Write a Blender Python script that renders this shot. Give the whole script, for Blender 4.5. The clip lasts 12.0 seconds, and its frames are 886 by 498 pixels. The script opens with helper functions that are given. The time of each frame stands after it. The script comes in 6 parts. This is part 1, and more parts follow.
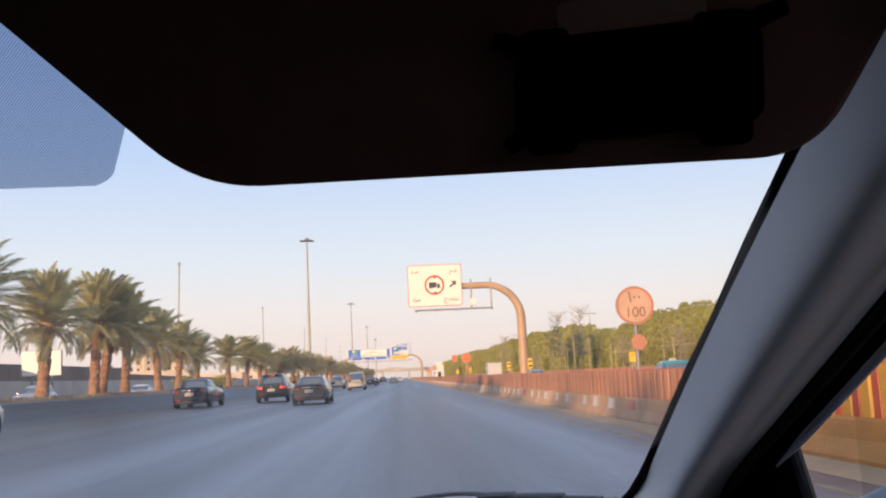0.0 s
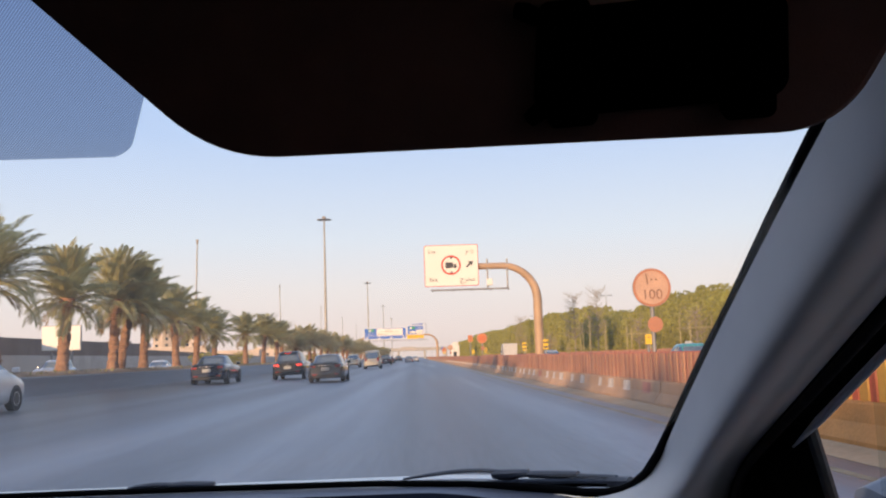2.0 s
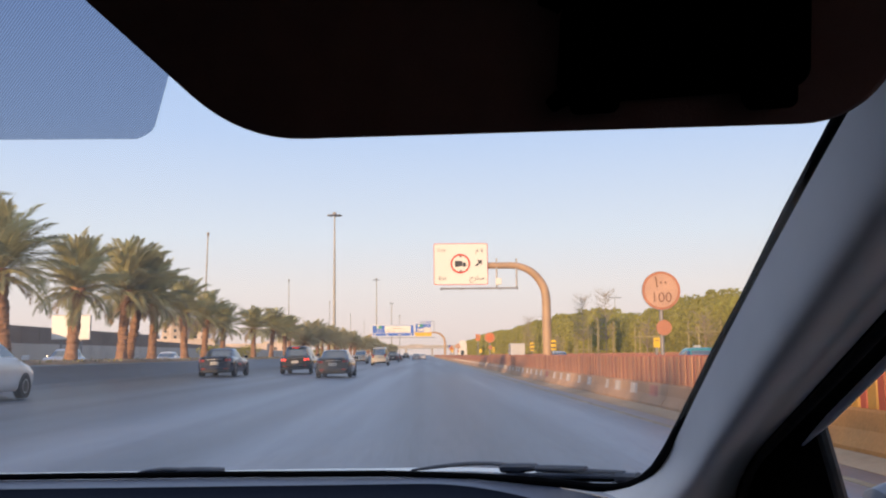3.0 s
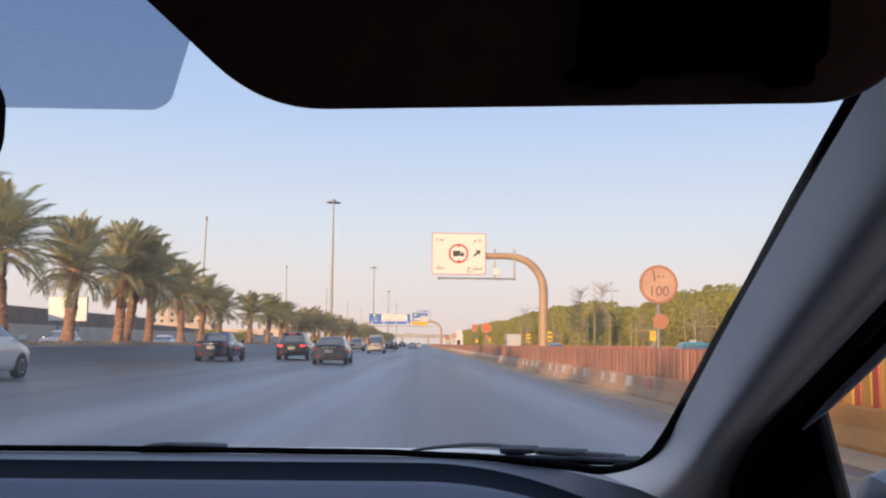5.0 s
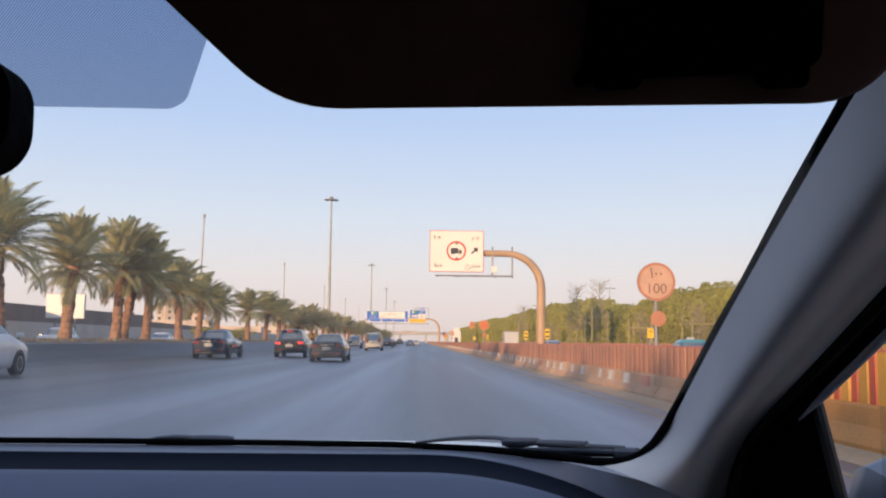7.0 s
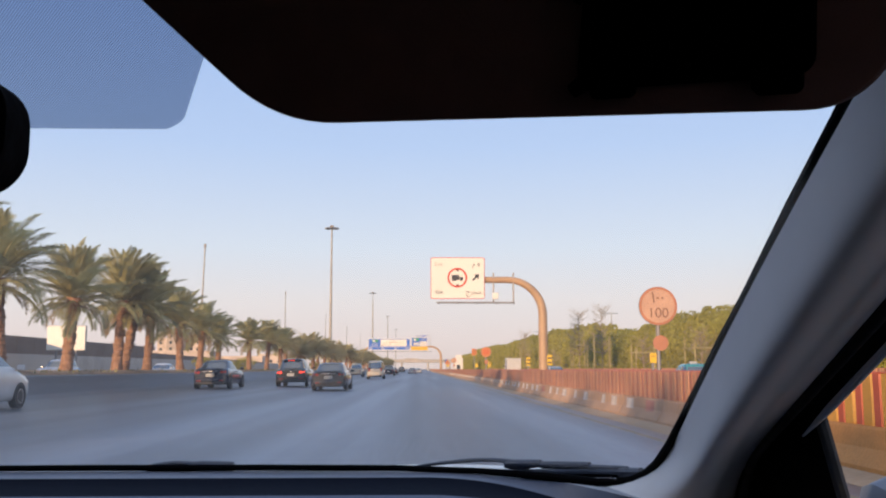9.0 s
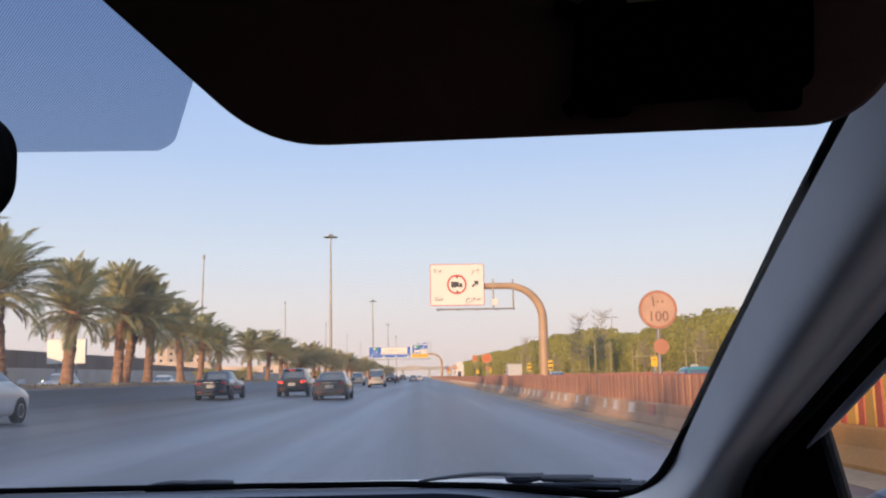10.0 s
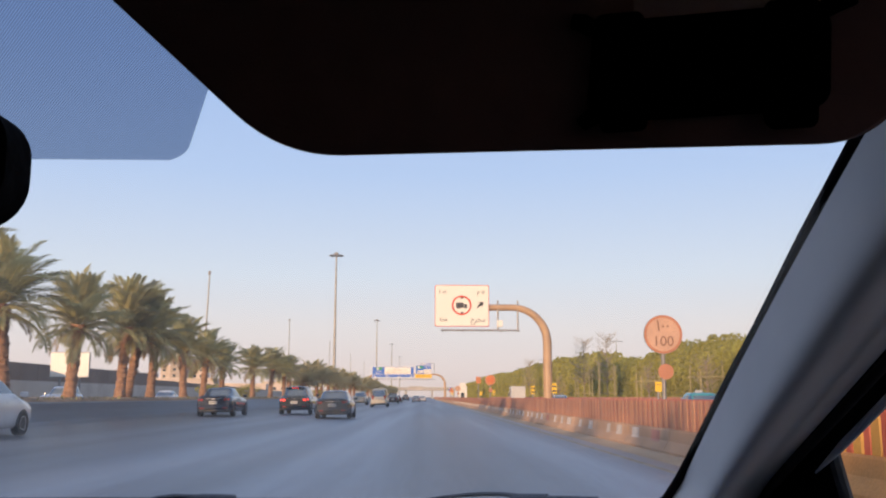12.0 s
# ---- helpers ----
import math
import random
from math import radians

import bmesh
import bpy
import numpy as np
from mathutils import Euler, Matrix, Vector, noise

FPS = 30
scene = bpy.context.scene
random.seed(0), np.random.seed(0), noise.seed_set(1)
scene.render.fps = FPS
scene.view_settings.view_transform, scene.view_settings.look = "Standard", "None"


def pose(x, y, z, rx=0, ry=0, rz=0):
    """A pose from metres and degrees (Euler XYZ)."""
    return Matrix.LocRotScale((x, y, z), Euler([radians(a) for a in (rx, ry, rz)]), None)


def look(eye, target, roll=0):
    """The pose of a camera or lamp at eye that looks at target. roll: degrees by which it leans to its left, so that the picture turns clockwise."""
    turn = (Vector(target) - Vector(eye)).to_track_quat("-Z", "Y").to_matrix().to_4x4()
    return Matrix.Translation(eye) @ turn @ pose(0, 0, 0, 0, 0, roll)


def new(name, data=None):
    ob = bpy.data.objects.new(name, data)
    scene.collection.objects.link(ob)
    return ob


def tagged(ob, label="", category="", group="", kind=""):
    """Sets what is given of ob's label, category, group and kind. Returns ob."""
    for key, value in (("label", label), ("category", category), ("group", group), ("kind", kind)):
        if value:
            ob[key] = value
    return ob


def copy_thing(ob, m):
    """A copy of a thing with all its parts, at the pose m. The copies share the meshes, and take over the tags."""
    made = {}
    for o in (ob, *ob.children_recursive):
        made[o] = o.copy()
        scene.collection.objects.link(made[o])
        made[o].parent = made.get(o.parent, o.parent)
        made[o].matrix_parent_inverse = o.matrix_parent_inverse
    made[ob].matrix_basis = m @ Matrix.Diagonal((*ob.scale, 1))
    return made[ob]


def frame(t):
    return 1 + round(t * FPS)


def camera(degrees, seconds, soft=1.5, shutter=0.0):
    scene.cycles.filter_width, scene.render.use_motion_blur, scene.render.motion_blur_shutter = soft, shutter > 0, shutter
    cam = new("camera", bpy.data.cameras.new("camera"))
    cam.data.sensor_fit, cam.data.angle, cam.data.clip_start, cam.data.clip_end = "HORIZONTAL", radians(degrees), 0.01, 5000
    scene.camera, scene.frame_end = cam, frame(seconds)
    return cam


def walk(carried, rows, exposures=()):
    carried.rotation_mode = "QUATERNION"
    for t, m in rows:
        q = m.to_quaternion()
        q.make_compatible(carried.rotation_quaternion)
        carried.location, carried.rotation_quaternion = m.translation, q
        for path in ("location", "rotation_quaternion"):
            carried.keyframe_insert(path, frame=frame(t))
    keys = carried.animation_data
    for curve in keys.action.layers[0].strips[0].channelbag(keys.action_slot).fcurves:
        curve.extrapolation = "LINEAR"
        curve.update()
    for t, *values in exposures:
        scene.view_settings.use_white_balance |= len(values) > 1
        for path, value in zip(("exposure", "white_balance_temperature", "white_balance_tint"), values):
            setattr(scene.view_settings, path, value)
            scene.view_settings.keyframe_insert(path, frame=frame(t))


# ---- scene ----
# The car stands on the highway and is the frame of reference: the eye moves and turns inside the cabin.
cam = camera(52.0, 12.0, soft=2.1)
ROWS = [  # t, x, y, z, yaw, pitch, lean
    (0, 0.0141, 0.0195, 1.2656, -2.95, 7.93, 2.74),
    (0.5, 0.0154, 0.0160, 1.2707, -2.86, 7.92, 3.40),
    (1, 0.0144, 0.0248, 1.2595, -1.97, 6.93, 1.44),
    (1.5, 0.0126, 0.0248, 1.2603, -1.89, 6.38, 1.73),
    (2, 0.0138, 0.0219, 1.2624, -1.83, 6.72, 1.98),
    (2.5, 0.0104, 0.0239, 1.2540, -1.77, 6.25, 0.36),
    (3, 0.0091, 0.0184, 1.2551, -1.21, 6.63, 0.59),
    (3.2, 0.0140, 0.0205, 1.2620, -1.60, 6.70, 1.50),
    (4.8, 0.0010, 0.0126, 1.2478, -1.35, 6.05, 0.0),
    (5, -0.0001, 0.0124, 1.2452, -1.32, 5.97, -0.64),
    (5.5, -0.0000, -0.0000, 1.2500, -1.17, 7.21, 0.31),
    (6, -0.0029, -0.0148, 1.2477, -0.92, 7.41, -0.04),
    (6.5, -0.0064, -0.0099, 1.2450, 0.30, 6.92, 0.12),
    (7, -0.0073, -0.0070, 1.2412, -1.47, 5.81, -0.64),
    (7.2, -0.0060, -0.0070, 1.2425, -2.15, 5.95, -0.40),
    (8.8, -0.0175, -0.0042, 1.2480, -1.55, 7.65, 0.75),
    (9, -0.0055, -0.0042, 1.2340, -1.41, 7.52, 0.07),
    (9.5, -0.0067, 0.0001, 1.2369, -1.79, 7.18, 0.65),
    (10, -0.0034, 0.0021, 1.2429, -1.48, 7.95, 1.05),
    (10.5, -0.0015, 0.0079, 1.2404, -1.57, 7.75, 0.55),
    (11, -0.0015, 0.0150, 1.2393, -1.77, 7.39, 0.58),
    (11.5, -0.0018, 0.0148, 1.2447, -1.75, 8.82, 0.78),
    (12, -0.0065, 0.0043, 1.2390, -1.13, 9.25, -0.11),
]
walk(cam, [(t, pose(x, y, z, 90 + pitch, 0, yaw) @ pose(0, 0, 0, 0, 0, -lean)) for t, x, y, z, yaw, pitch, lean in ROWS], [(0, 0.12, 6650, 10), (2.5, 0.04, 6560, 10), (5.5, 0.0, 6500, 10), (9, -0.02, 6380, 10), (12, -0.06, 6380, 10)])

# ---------------------------------------------------------------- light
SUN_EL, SUN_AZ = radians(8.0), radians(208.0)  # azimuth clockwise from straight ahead: behind the car, to its left
world = bpy.data.worlds.new("world")
scene.world = world
world.use_nodes = True
wn = world.node_tree
sky = wn.nodes.new("ShaderNodeTexSky")
sky.sky_type = "NISHITA"
sky.sun_disc = False
sky.sun_elevation, sky.sun_rotation = SUN_EL, SUN_AZ
sky.air_density, sky.dust_density, sky.ozone_density = 1.0, 3.0, 2.0
# evening haze: the dusty air pales the sky from the horizon upwards
wl = wn.links
geo_up = wn.nodes.new("ShaderNodeTexCoord")
split = wn.nodes.new("ShaderNodeSeparateXYZ")
wl.new(geo_up.outputs["Generated"], split.inputs[0])
haze = wn.nodes.new("ShaderNodeValToRGB")
for pos, col in ((0.0, (0.86, 0.71, 0.65)), (0.03, (0.93, 0.79, 0.74)), (0.075, (0.92, 0.85, 0.83)), (0.13, (0.80, 0.855, 0.94)), (0.24, (0.56, 0.71, 0.985)), (0.36, (0.44, 0.605, 0.95)), (0.7, (0.30, 0.44, 0.78)), (1.0, (0.22, 0.36, 0.70))):
    e = haze.color_ramp.elements.new(pos)
    e.color = (*col, 1)
haze.color_ramp.elements.remove(haze.color_ramp.elements[0])
haze.color_ramp.elements.remove(haze.color_ramp.elements[-1])
wl.new(split.outputs["Z"], haze.inputs[0])
sky_gain = wn.nodes.new("ShaderNodeVectorMath")
sky_gain.operation = "SCALE"
sky_gain.inputs["Scale"].default_value = 0.12
wl.new(sky.outputs[0], sky_gain.inputs[0])
blend = wn.nodes.new("ShaderNodeMix")
blend.data_type = "RGBA"
blend.inputs["Factor"].default_value = 0.92
wl.new(sky_gain.outputs[0], blend.inputs["A"])
wl.new(haze.outputs[0], blend.inputs["B"])
wl.new(blend.outputs["Result"], wn.nodes["Background"].inputs[0])
wn.nodes["Background"].inputs[1].default_value = 1.0
sun_data = bpy.data.lights.new("sun", "SUN")
sun_data.energy, sun_data.angle, sun_data.color = 4.6, radians(1.0), (1.0, 0.66, 0.38)
sun_dir = Vector((math.sin(SUN_AZ) * math.cos(SUN_EL), math.cos(SUN_AZ) * math.cos(SUN_EL), math.sin(SUN_EL)))
sun = new("sun", sun_data)
sun.matrix_world = look(sun_dir * 200, (0, 0, 0))


# ---------------------------------------------------------------- materials
def mat(name, color, rough=0.6, metal=0.0, vary=0.25, scale=6.0, bump=0.15, fine=60.0, stretch=(1, 1, 1), spec=0.5, island=False, rnd=0.0, coat=0.0):
    m = bpy.data.materials.new(name)
    m.use_nodes = True
    nt = m.node_tree
    n, l = nt.nodes, nt.links
    b = n["Principled BSDF"]
    b.inputs["Roughness"].default_value = rough
    b.inputs["Metallic"].default_value = metal
    b.inputs["Specular IOR Level"].default_value = spec
    b.inputs["Coat Weight"].default_value = coat
    b.inputs["Coat Roughness"].default_value = 0.08
    tc = n.new("ShaderNodeTexCoord")
    mp = n.new("ShaderNodeMapping")
    mp.inputs["Scale"].default_value = stretch
    l.new(tc.outputs["Object"], mp.inputs[0])
    big, small = n.new("ShaderNodeTexNoise"), n.new("ShaderNodeTexNoise")
    big.inputs["Scale"].default_value, big.inputs["Detail"].default_value = scale, 4
    small.inputs["Scale"].default_value, small.inputs["Detail"].default_value = fine, 3
    l.new(mp.outputs[0], big.inputs["Vector"])
    l.new(mp.outputs[0], small.inputs["Vector"])
    add = n.new("ShaderNodeMath")
    add.operation = "MULTIPLY_ADD"
    add.inputs[1].default_value = 0.35
    l.new(small.outputs[0], add.inputs[0])
    l.new(big.outputs[0], add.inputs[2])
    ramp = n.new("ShaderNodeMapRange")
    ramp.inputs[1].default_value, ramp.inputs[2].default_value = 0.4, 0.95
    ramp.inputs[3].default_value, ramp.inputs[4].default_value = 1 - vary, 1 + vary
    l.new(add.outputs[0], ramp.inputs[0])
    fac = ramp.outputs[0]
    if rnd:
        src = n.new("ShaderNodeNewGeometry").outputs["Random Per Island"] if island else n.new("ShaderNodeObjectInfo").outputs["Random"]
        r2 = n.new("ShaderNodeMapRange")
        r2.inputs[3].default_value, r2.inputs[4].default_value = 1 - rnd, 1 + rnd
        l.new(src, r2.inputs[0])
        mu = n.new("ShaderNodeMath")
        mu.operation = "MULTIPLY"
        l.new(fac, mu.inputs[0])
        l.new(r2.outputs[0], mu.inputs[1])
        fac = mu.outputs[0]
    sc = n.new("ShaderNodeVectorMath")
    sc.operation = "SCALE"
    sc.inputs[0].default_value = color
    l.new(fac, sc.inputs["Scale"])
    l.new(sc.outputs[0], b.inputs["Base Color"])
    if bump:
        bp = n.new("ShaderNodeBump")
        bp.inputs["Strength"].default_value, bp.inputs["Distance"].default_value = bump, 0.02
        l.new(small.outputs[0], bp.inputs["Height"])
        l.new(bp.outputs[0], b.inputs["Normal"])
    return m


def emit(name, color, strength, base):
    m = mat(name, base, 0.25, vary=0.05, bump=0)
    b = m.node_tree.nodes["Principled BSDF"]
    b.inputs["Emission Color"].default_value = (*color, 1)
    b.inputs["Emission Strength"].default_value = strength
    return m


def clear(name, tint, gloss=0.06, dust=0.0):
    """Clear glass in a thin sheet with a film of dust, whose veil also stands in for haze: it lets light straight
    through and mirrors a little.
    """
    m = bpy.data.materials.new(name)
    m.use_nodes = True
    n, l = m.node_tree.nodes, m.node_tree.links
    n.remove(n["Principled BSDF"])
    tr, gl, mx = n.new("ShaderNodeBsdfTransparent"), n.new("ShaderNodeBsdfGlossy"), n.new("ShaderNodeMixShader")
    tr.inputs[0].default_value = (*tint, 1)
    gl.inputs["Roughness"].default_value = 0.02
    mx.inputs[0].default_value = gloss
    l.new(tr.outputs[0], mx.inputs[1])
    l.new(gl.outputs[0], mx.inputs[2])
    film, add = n.new("ShaderNodeBsdfTranslucent"), n.new("ShaderNodeMixShader")
    film.inputs[0].default_value = (0.92, 0.86, 0.80, 1)
    dusty, span = n.new("ShaderNodeTexNoise"), n.new("ShaderNodeMapRange")
    dusty.inputs["Scale"].default_value = 9.0
    span.inputs[3].default_value, span.inputs[4].default_value = 0.7 * dust, 1.3 * dust
    l.new(dusty.outputs[0], span.inputs[0])
    l.new(span.outputs[0], add.inputs[0])
    l.new(mx.outputs[0], add.inputs[1])
    l.new(film.outputs[0], add.inputs[2])
    l.new(add.outputs[0], n["Material Output"].inputs[0])
    return m


def leafy(m, share_through=0.45):
    """Lets part of the light through a leaf."""
    n, l = m.node_tree.nodes, m.node_tree.links
    b = n["Principled BSDF"]
    tl, mx = n.new("ShaderNodeBsdfTranslucent"), n.new("ShaderNodeMixShader")
    l.new(b.inputs["Base Color"].links[0].from_socket, tl.inputs[0])
    mx.inputs[0].default_value = share_through
    l.new(b.outputs[0], mx.inputs[1])
    l.new(tl.outputs[0], mx.inputs[2])
    l.new(mx.outputs[0], n["Material Output"].inputs[0])
    return m


M = {}
M["asphalt"] = mat("asphalt", (0.132, 0.144, 0.172), 0.44, vary=0.6, scale=0.5, fine=25, bump=0.25, stretch=(1, 0.035, 1))
def streaked(m):
    """Long pale and dark traffic streaks along the lanes."""
    n, l = m.node_tree.nodes, m.node_tree.links
    b = n["Principled BSDF"]
    src = b.inputs["Base Color"].links[0].from_socket
    tc, mp, no, mr, sc = n.new("ShaderNodeTexCoord"), n.new("ShaderNodeMapping"), n.new("ShaderNodeTexNoise"), n.new("ShaderNodeMapRange"), n.new("ShaderNodeVectorMath")
    mp.inputs["Scale"].default_value = (0.55, 0.006, 1)
    no.inputs["Scale"].default_value, no.inputs["Detail"].default_value = 1.0, 2.5
    mr.inputs[1].default_value, mr.inputs[2].default_value = 0.33, 0.67
    mr.inputs[3].default_value, mr.inputs[4].default_value = 0.62, 1.36
    sc.operation = "SCALE"
    l.new(tc.outputs["Object"], mp.inputs[0])
    l.new(mp.outputs[0], no.inputs["Vector"])
    l.new(no.outputs[0], mr.inputs[0])
    l.new(src, sc.inputs[0])
    # lane by lane: darker towards the median, and sand blown over the barrier side
    xyz, lane, dust, both, mixed, sand_noise, edge = (n.new("ShaderNode" + k) for k in ("SeparateXYZ", "ValToRGB", "MapRange", "Math", "Mix", "TexNoise", "Math"))
    l.new(tc.outputs["Object"], xyz.inputs[0])
    span = n.new("ShaderNodeMapRange")
    span.inputs[1].default_value, span.inputs[2].default_value = -14.0, 6.0
    l.new(xyz.outputs["X"], span.inputs[0])
    for pos, v in ((0.0, 0.62), (0.20, 0.60), (0.30, 0.78), (0.40, 0.80), (0.50, 0.96), (0.60, 1.12), (0.68, 1.0), (0.80, 1.08), (1.0, 1.0)):
        e = lane.color_ramp.elements.new(pos)
        e.color = (v, v, v, 1)
    l.new(span.outputs[0], lane.inputs[0])
    both.operation = "MULTIPLY"
    l.new(mr.outputs[0], both.inputs[0])
    l.new(lane.outputs[0], both.inputs[1])
    l.new(both.outputs[0], sc.inputs["Scale"])
    sand_noise.inputs["Scale"].default_value, sand_noise.inputs["Detail"].default_value = 0.9, 4
    l.new(tc.outputs["Object"], sand_noise.inputs["Vector"])
    edge.operation = "MULTIPLY_ADD"
    edge.inputs[1].default_value = 2.2
    l.new(sand_noise.outputs[0], edge.inputs[0])
    l.new(xyz.outputs["X"], edge.inputs[2])
    dust.inputs[1].default_value, dust.inputs[2].default_value = 4.8, 7.0
    dust.inputs[3].default_value, dust.inputs[4].default_value = 0.0, 0.85
    l.new(edge.outputs[0], dust.inputs[0])
    mixed.data_type = "RGBA"
    l.new(dust.outputs[0], mixed.inputs["Factor"])
    l.new(sc.outputs[0], mixed.inputs["A"])
    mixed.inputs["B"].default_value = (0.36, 0.27, 0.19, 1)
    l.new(mixed.outputs["Result"], b.inputs["Base Color"])


streaked(M["asphalt"])
M["asphalt_exit"] = mat("asphalt_exit", (0.12, 0.125, 0.145), 0.5, vary=0.4, scale=0.5, fine=25, bump=0.25, stretch=(1, 0.05, 1))
M["asphalt_dark"] = mat("asphalt_dark", (0.07, 0.072, 0.08), 0.6, vary=0.35, scale=0.5, fine=25, bump=0.25, stretch=(1, 0.05, 1))
M["paint_line"] = mat("road_paint", (0.27, 0.27, 0.265), 0.7, vary=0.5, scale=1.2, fine=14)
M["paint_yellow"] = mat("road_paint_yellow", (0.27, 0.22, 0.14), 0.7, vary=0.6, scale=1.2, fine=14)
M["sand"] = mat("sand", (0.40, 0.30, 0.20), 0.95, vary=0.3, scale=0.4, fine=12, bump=0.5)
M["soil"] = mat("soil", (0.34, 0.225, 0.135), 0.95, vary=0.4, scale=0.8, fine=14, bump=0.6)
M["grass"] = mat("grass", (0.20, 0.18, 0.08), 0.9, vary=0.4, scale=2, fine=30, rnd=0.35, island=True)
M["concrete"] = mat("concrete", (0.40, 0.37, 0.33), 0.85, vary=0.25, scale=0.9, fine=25, bump=0.3)
M["concrete_dark"] = mat("concrete_dark", (0.15, 0.148, 0.152), 0.85, vary=0.3, scale=0.7, fine=20, bump=0.3)
M["barrier_tan"] = mat("barrier_tan", (0.50, 0.30, 0.17), 0.8, vary=0.3, scale=1.1, fine=22, bump=0.35, rnd=0.12)
M["barrier_red"] = mat("barrier_red", (0.42, 0.17, 0.115), 0.75, vary=0.3, scale=1.1, fine=22, bump=0.35, rnd=0.12)
M["barrier_white"] = mat("barrier_white", (0.53, 0.45, 0.38), 0.8, vary=0.35, scale=2.5, fine=26, bump=0.4, rnd=0.1)
M["barrier_ochre"] = mat("barrier_ochre", (0.56, 0.26, 0.075), 0.75, vary=0.3, scale=1.1, fine=22, bump=0.35, rnd=0.12)
M["slat_red"] = mat("slat_red", (0.46, 0.095, 0.045), 0.5, vary=0.22, scale=1.5, fine=30, bump=0.08, rnd=0.18)
M["slat_yellow"] = mat("slat_yellow", (0.60, 0.31, 0.055), 0.5, vary=0.22, scale=1.5, fine=30, bump=0.08, rnd=0.18)
M["slat_brown"] = mat("slat_brown", (0.50, 0.235, 0.115), 0.6, vary=0.22, scale=1.5, fine=30, bump=0.08, rnd=0.15)
M["slat_brick"] = mat("slat_brick", (0.365, 0.135, 0.07), 0.6, vary=0.22, scale=1.5, fine=30, bump=0.08, rnd=0.15)
M["orange_plastic"] = mat("orange_plastic", (0.62, 0.12, 0.02), 0.45, vary=0.2, scale=2)
M["pole_tan"] = mat("pole_tan", (0.46, 0.29, 0.16), 0.5, vary=0.15, scale=1.0, fine=20, bump=0.05)
M["galvanised"] = mat("galvanised", (0.27, 0.25, 0.235), 0.5, 0.4, vary=0.2, scale=2)
M["mast"] = mat("mast", (0.36, 0.33, 0.28), 0.5, 0.3, vary=0.15, scale=0.6)
M["sign_white"] = mat("sign_white", (0.80, 0.755, 0.66), 0.5, vary=0.05, scale=1.2, fine=6, bump=0.02)
M["sign_blue"] = mat("sign_blue", (0.03, 0.13, 0.50), 0.45, vary=0.1, scale=1.2, bump=0.02)
M["sign_yellow"] = mat("sign_yellow", (0.80, 0.50, 0.02), 0.45, vary=0.1, scale=1.2, bump=0.02)
M["sign_red"] = mat("sign_red", (0.60, 0.06, 0.03), 0.45, vary=0.1, scale=2, bump=0.02)
M["sign_black"] = mat("sign_black", (0.045, 0.04, 0.04), 0.5, vary=0.1, bump=0.0)
M["sign_green"] = mat("sign_green", (0.03, 0.28, 0.10), 0.45, vary=0.1, bump=0.0)
M["sign_orange"] = mat("sign_orange", (0.58, 0.19, 0.05), 0.5, vary=0.12, scale=2, bump=0.02)
M["sign_brown"] = mat("sign_brown", (0.24, 0.12, 0.07), 0.6, vary=0.15, bump=0.0)
M["sign_rim"] = mat("sign_rim", (0.47, 0.19, 0.095), 0.6, vary=0.15, scale=3, bump=0.0)
M["sign_back"] = mat("sign_back", (0.35, 0.34, 0.33), 0.5, 0.4, vary=0.15)
M["sign_faded"] = mat("sign_faded", (0.56, 0.33, 0.21), 0.6, vary=0.12, scale=3, bump=0.02)
M["bark"] = mat("palm_bark", (0.29, 0.165, 0.10), 0.95, vary=0.4, scale=5, fine=22, bump=0.8, rnd=0.15)
M["frond"] = leafy(mat("palm_frond", (0.49, 0.45, 0.225), 0.55, vary=0.3, scale=1.2, fine=9, bump=0.05, rnd=0.3, island=False))
M["frond_dry"] = leafy(mat("palm_frond_dry", (0.40, 0.29, 0.16), 0.7, vary=0.3, scale=1.2, fine=9, bump=0.05, rnd=0.2))
# far crowns: warm distance haze put into a paler, tanner leaf colour
M["crown"] = leafy(mat("palm_crown_hazed", (0.55, 0.48, 0.27), 0.6, vary=0.35, scale=0.6, fine=5, bump=0.05, rnd=0.35, island=True))
M["leaf"] = leafy(mat("hedge_leaf", (0.36, 0.325, 0.068), 0.7, vary=0.3, scale=0.35, fine=3, bump=0.05, rnd=0.28, island=True))
M["leaf_shade"] = mat("hedge_inner_shade", (0.22, 0.20, 0.045), 0.9, vary=0.4, scale=1.5, fine=6, bump=0.8)
M["twig"] = mat("twig", (0.34, 0.27, 0.18), 0.9, vary=0.3)
M["bamboo"] = mat("guard_timber", (0.40, 0.33, 0.14), 0.7, vary=0.3, rnd=0.2)
M["wall_pale"] = mat("wall_pale", (0.46, 0.41, 0.36), 0.9, vary=0.15, scale=0.3, fine=6)
M["wall_shade"] = mat("wall_shade", (0.20, 0.15, 0.12), 0.9, vary=0.2, scale=0.3, fine=6)
M["building"] = mat("building", (0.52, 0.42, 0.34), 0.9, vary=0.15, scale=0.2, fine=4, rnd=0.2)
M["wall_white"] = mat("wall_white", (0.72, 0.68, 0.62), 0.85, vary=0.12, scale=0.8, fine=9, bump=0.2)
M["window_dark"] = mat("window_dark", (0.06, 0.07, 0.08), 0.15, vary=0.1, bump=0)
M["tyre"] = mat("tyre", (0.018, 0.018, 0.019), 0.85, vary=0.3, scale=9)
M["rim"] = mat("rim", (0.42, 0.42, 0.43), 0.3, 0.85, vary=0.15)
M["car_glass"] = mat("car_glass", (0.012, 0.015, 0.020), 0.06, vary=0.1, bump=0, spec=0.9)
M["car_glass"].node_tree.nodes["Principled BSDF"].inputs["IOR"].default_value = 2.1
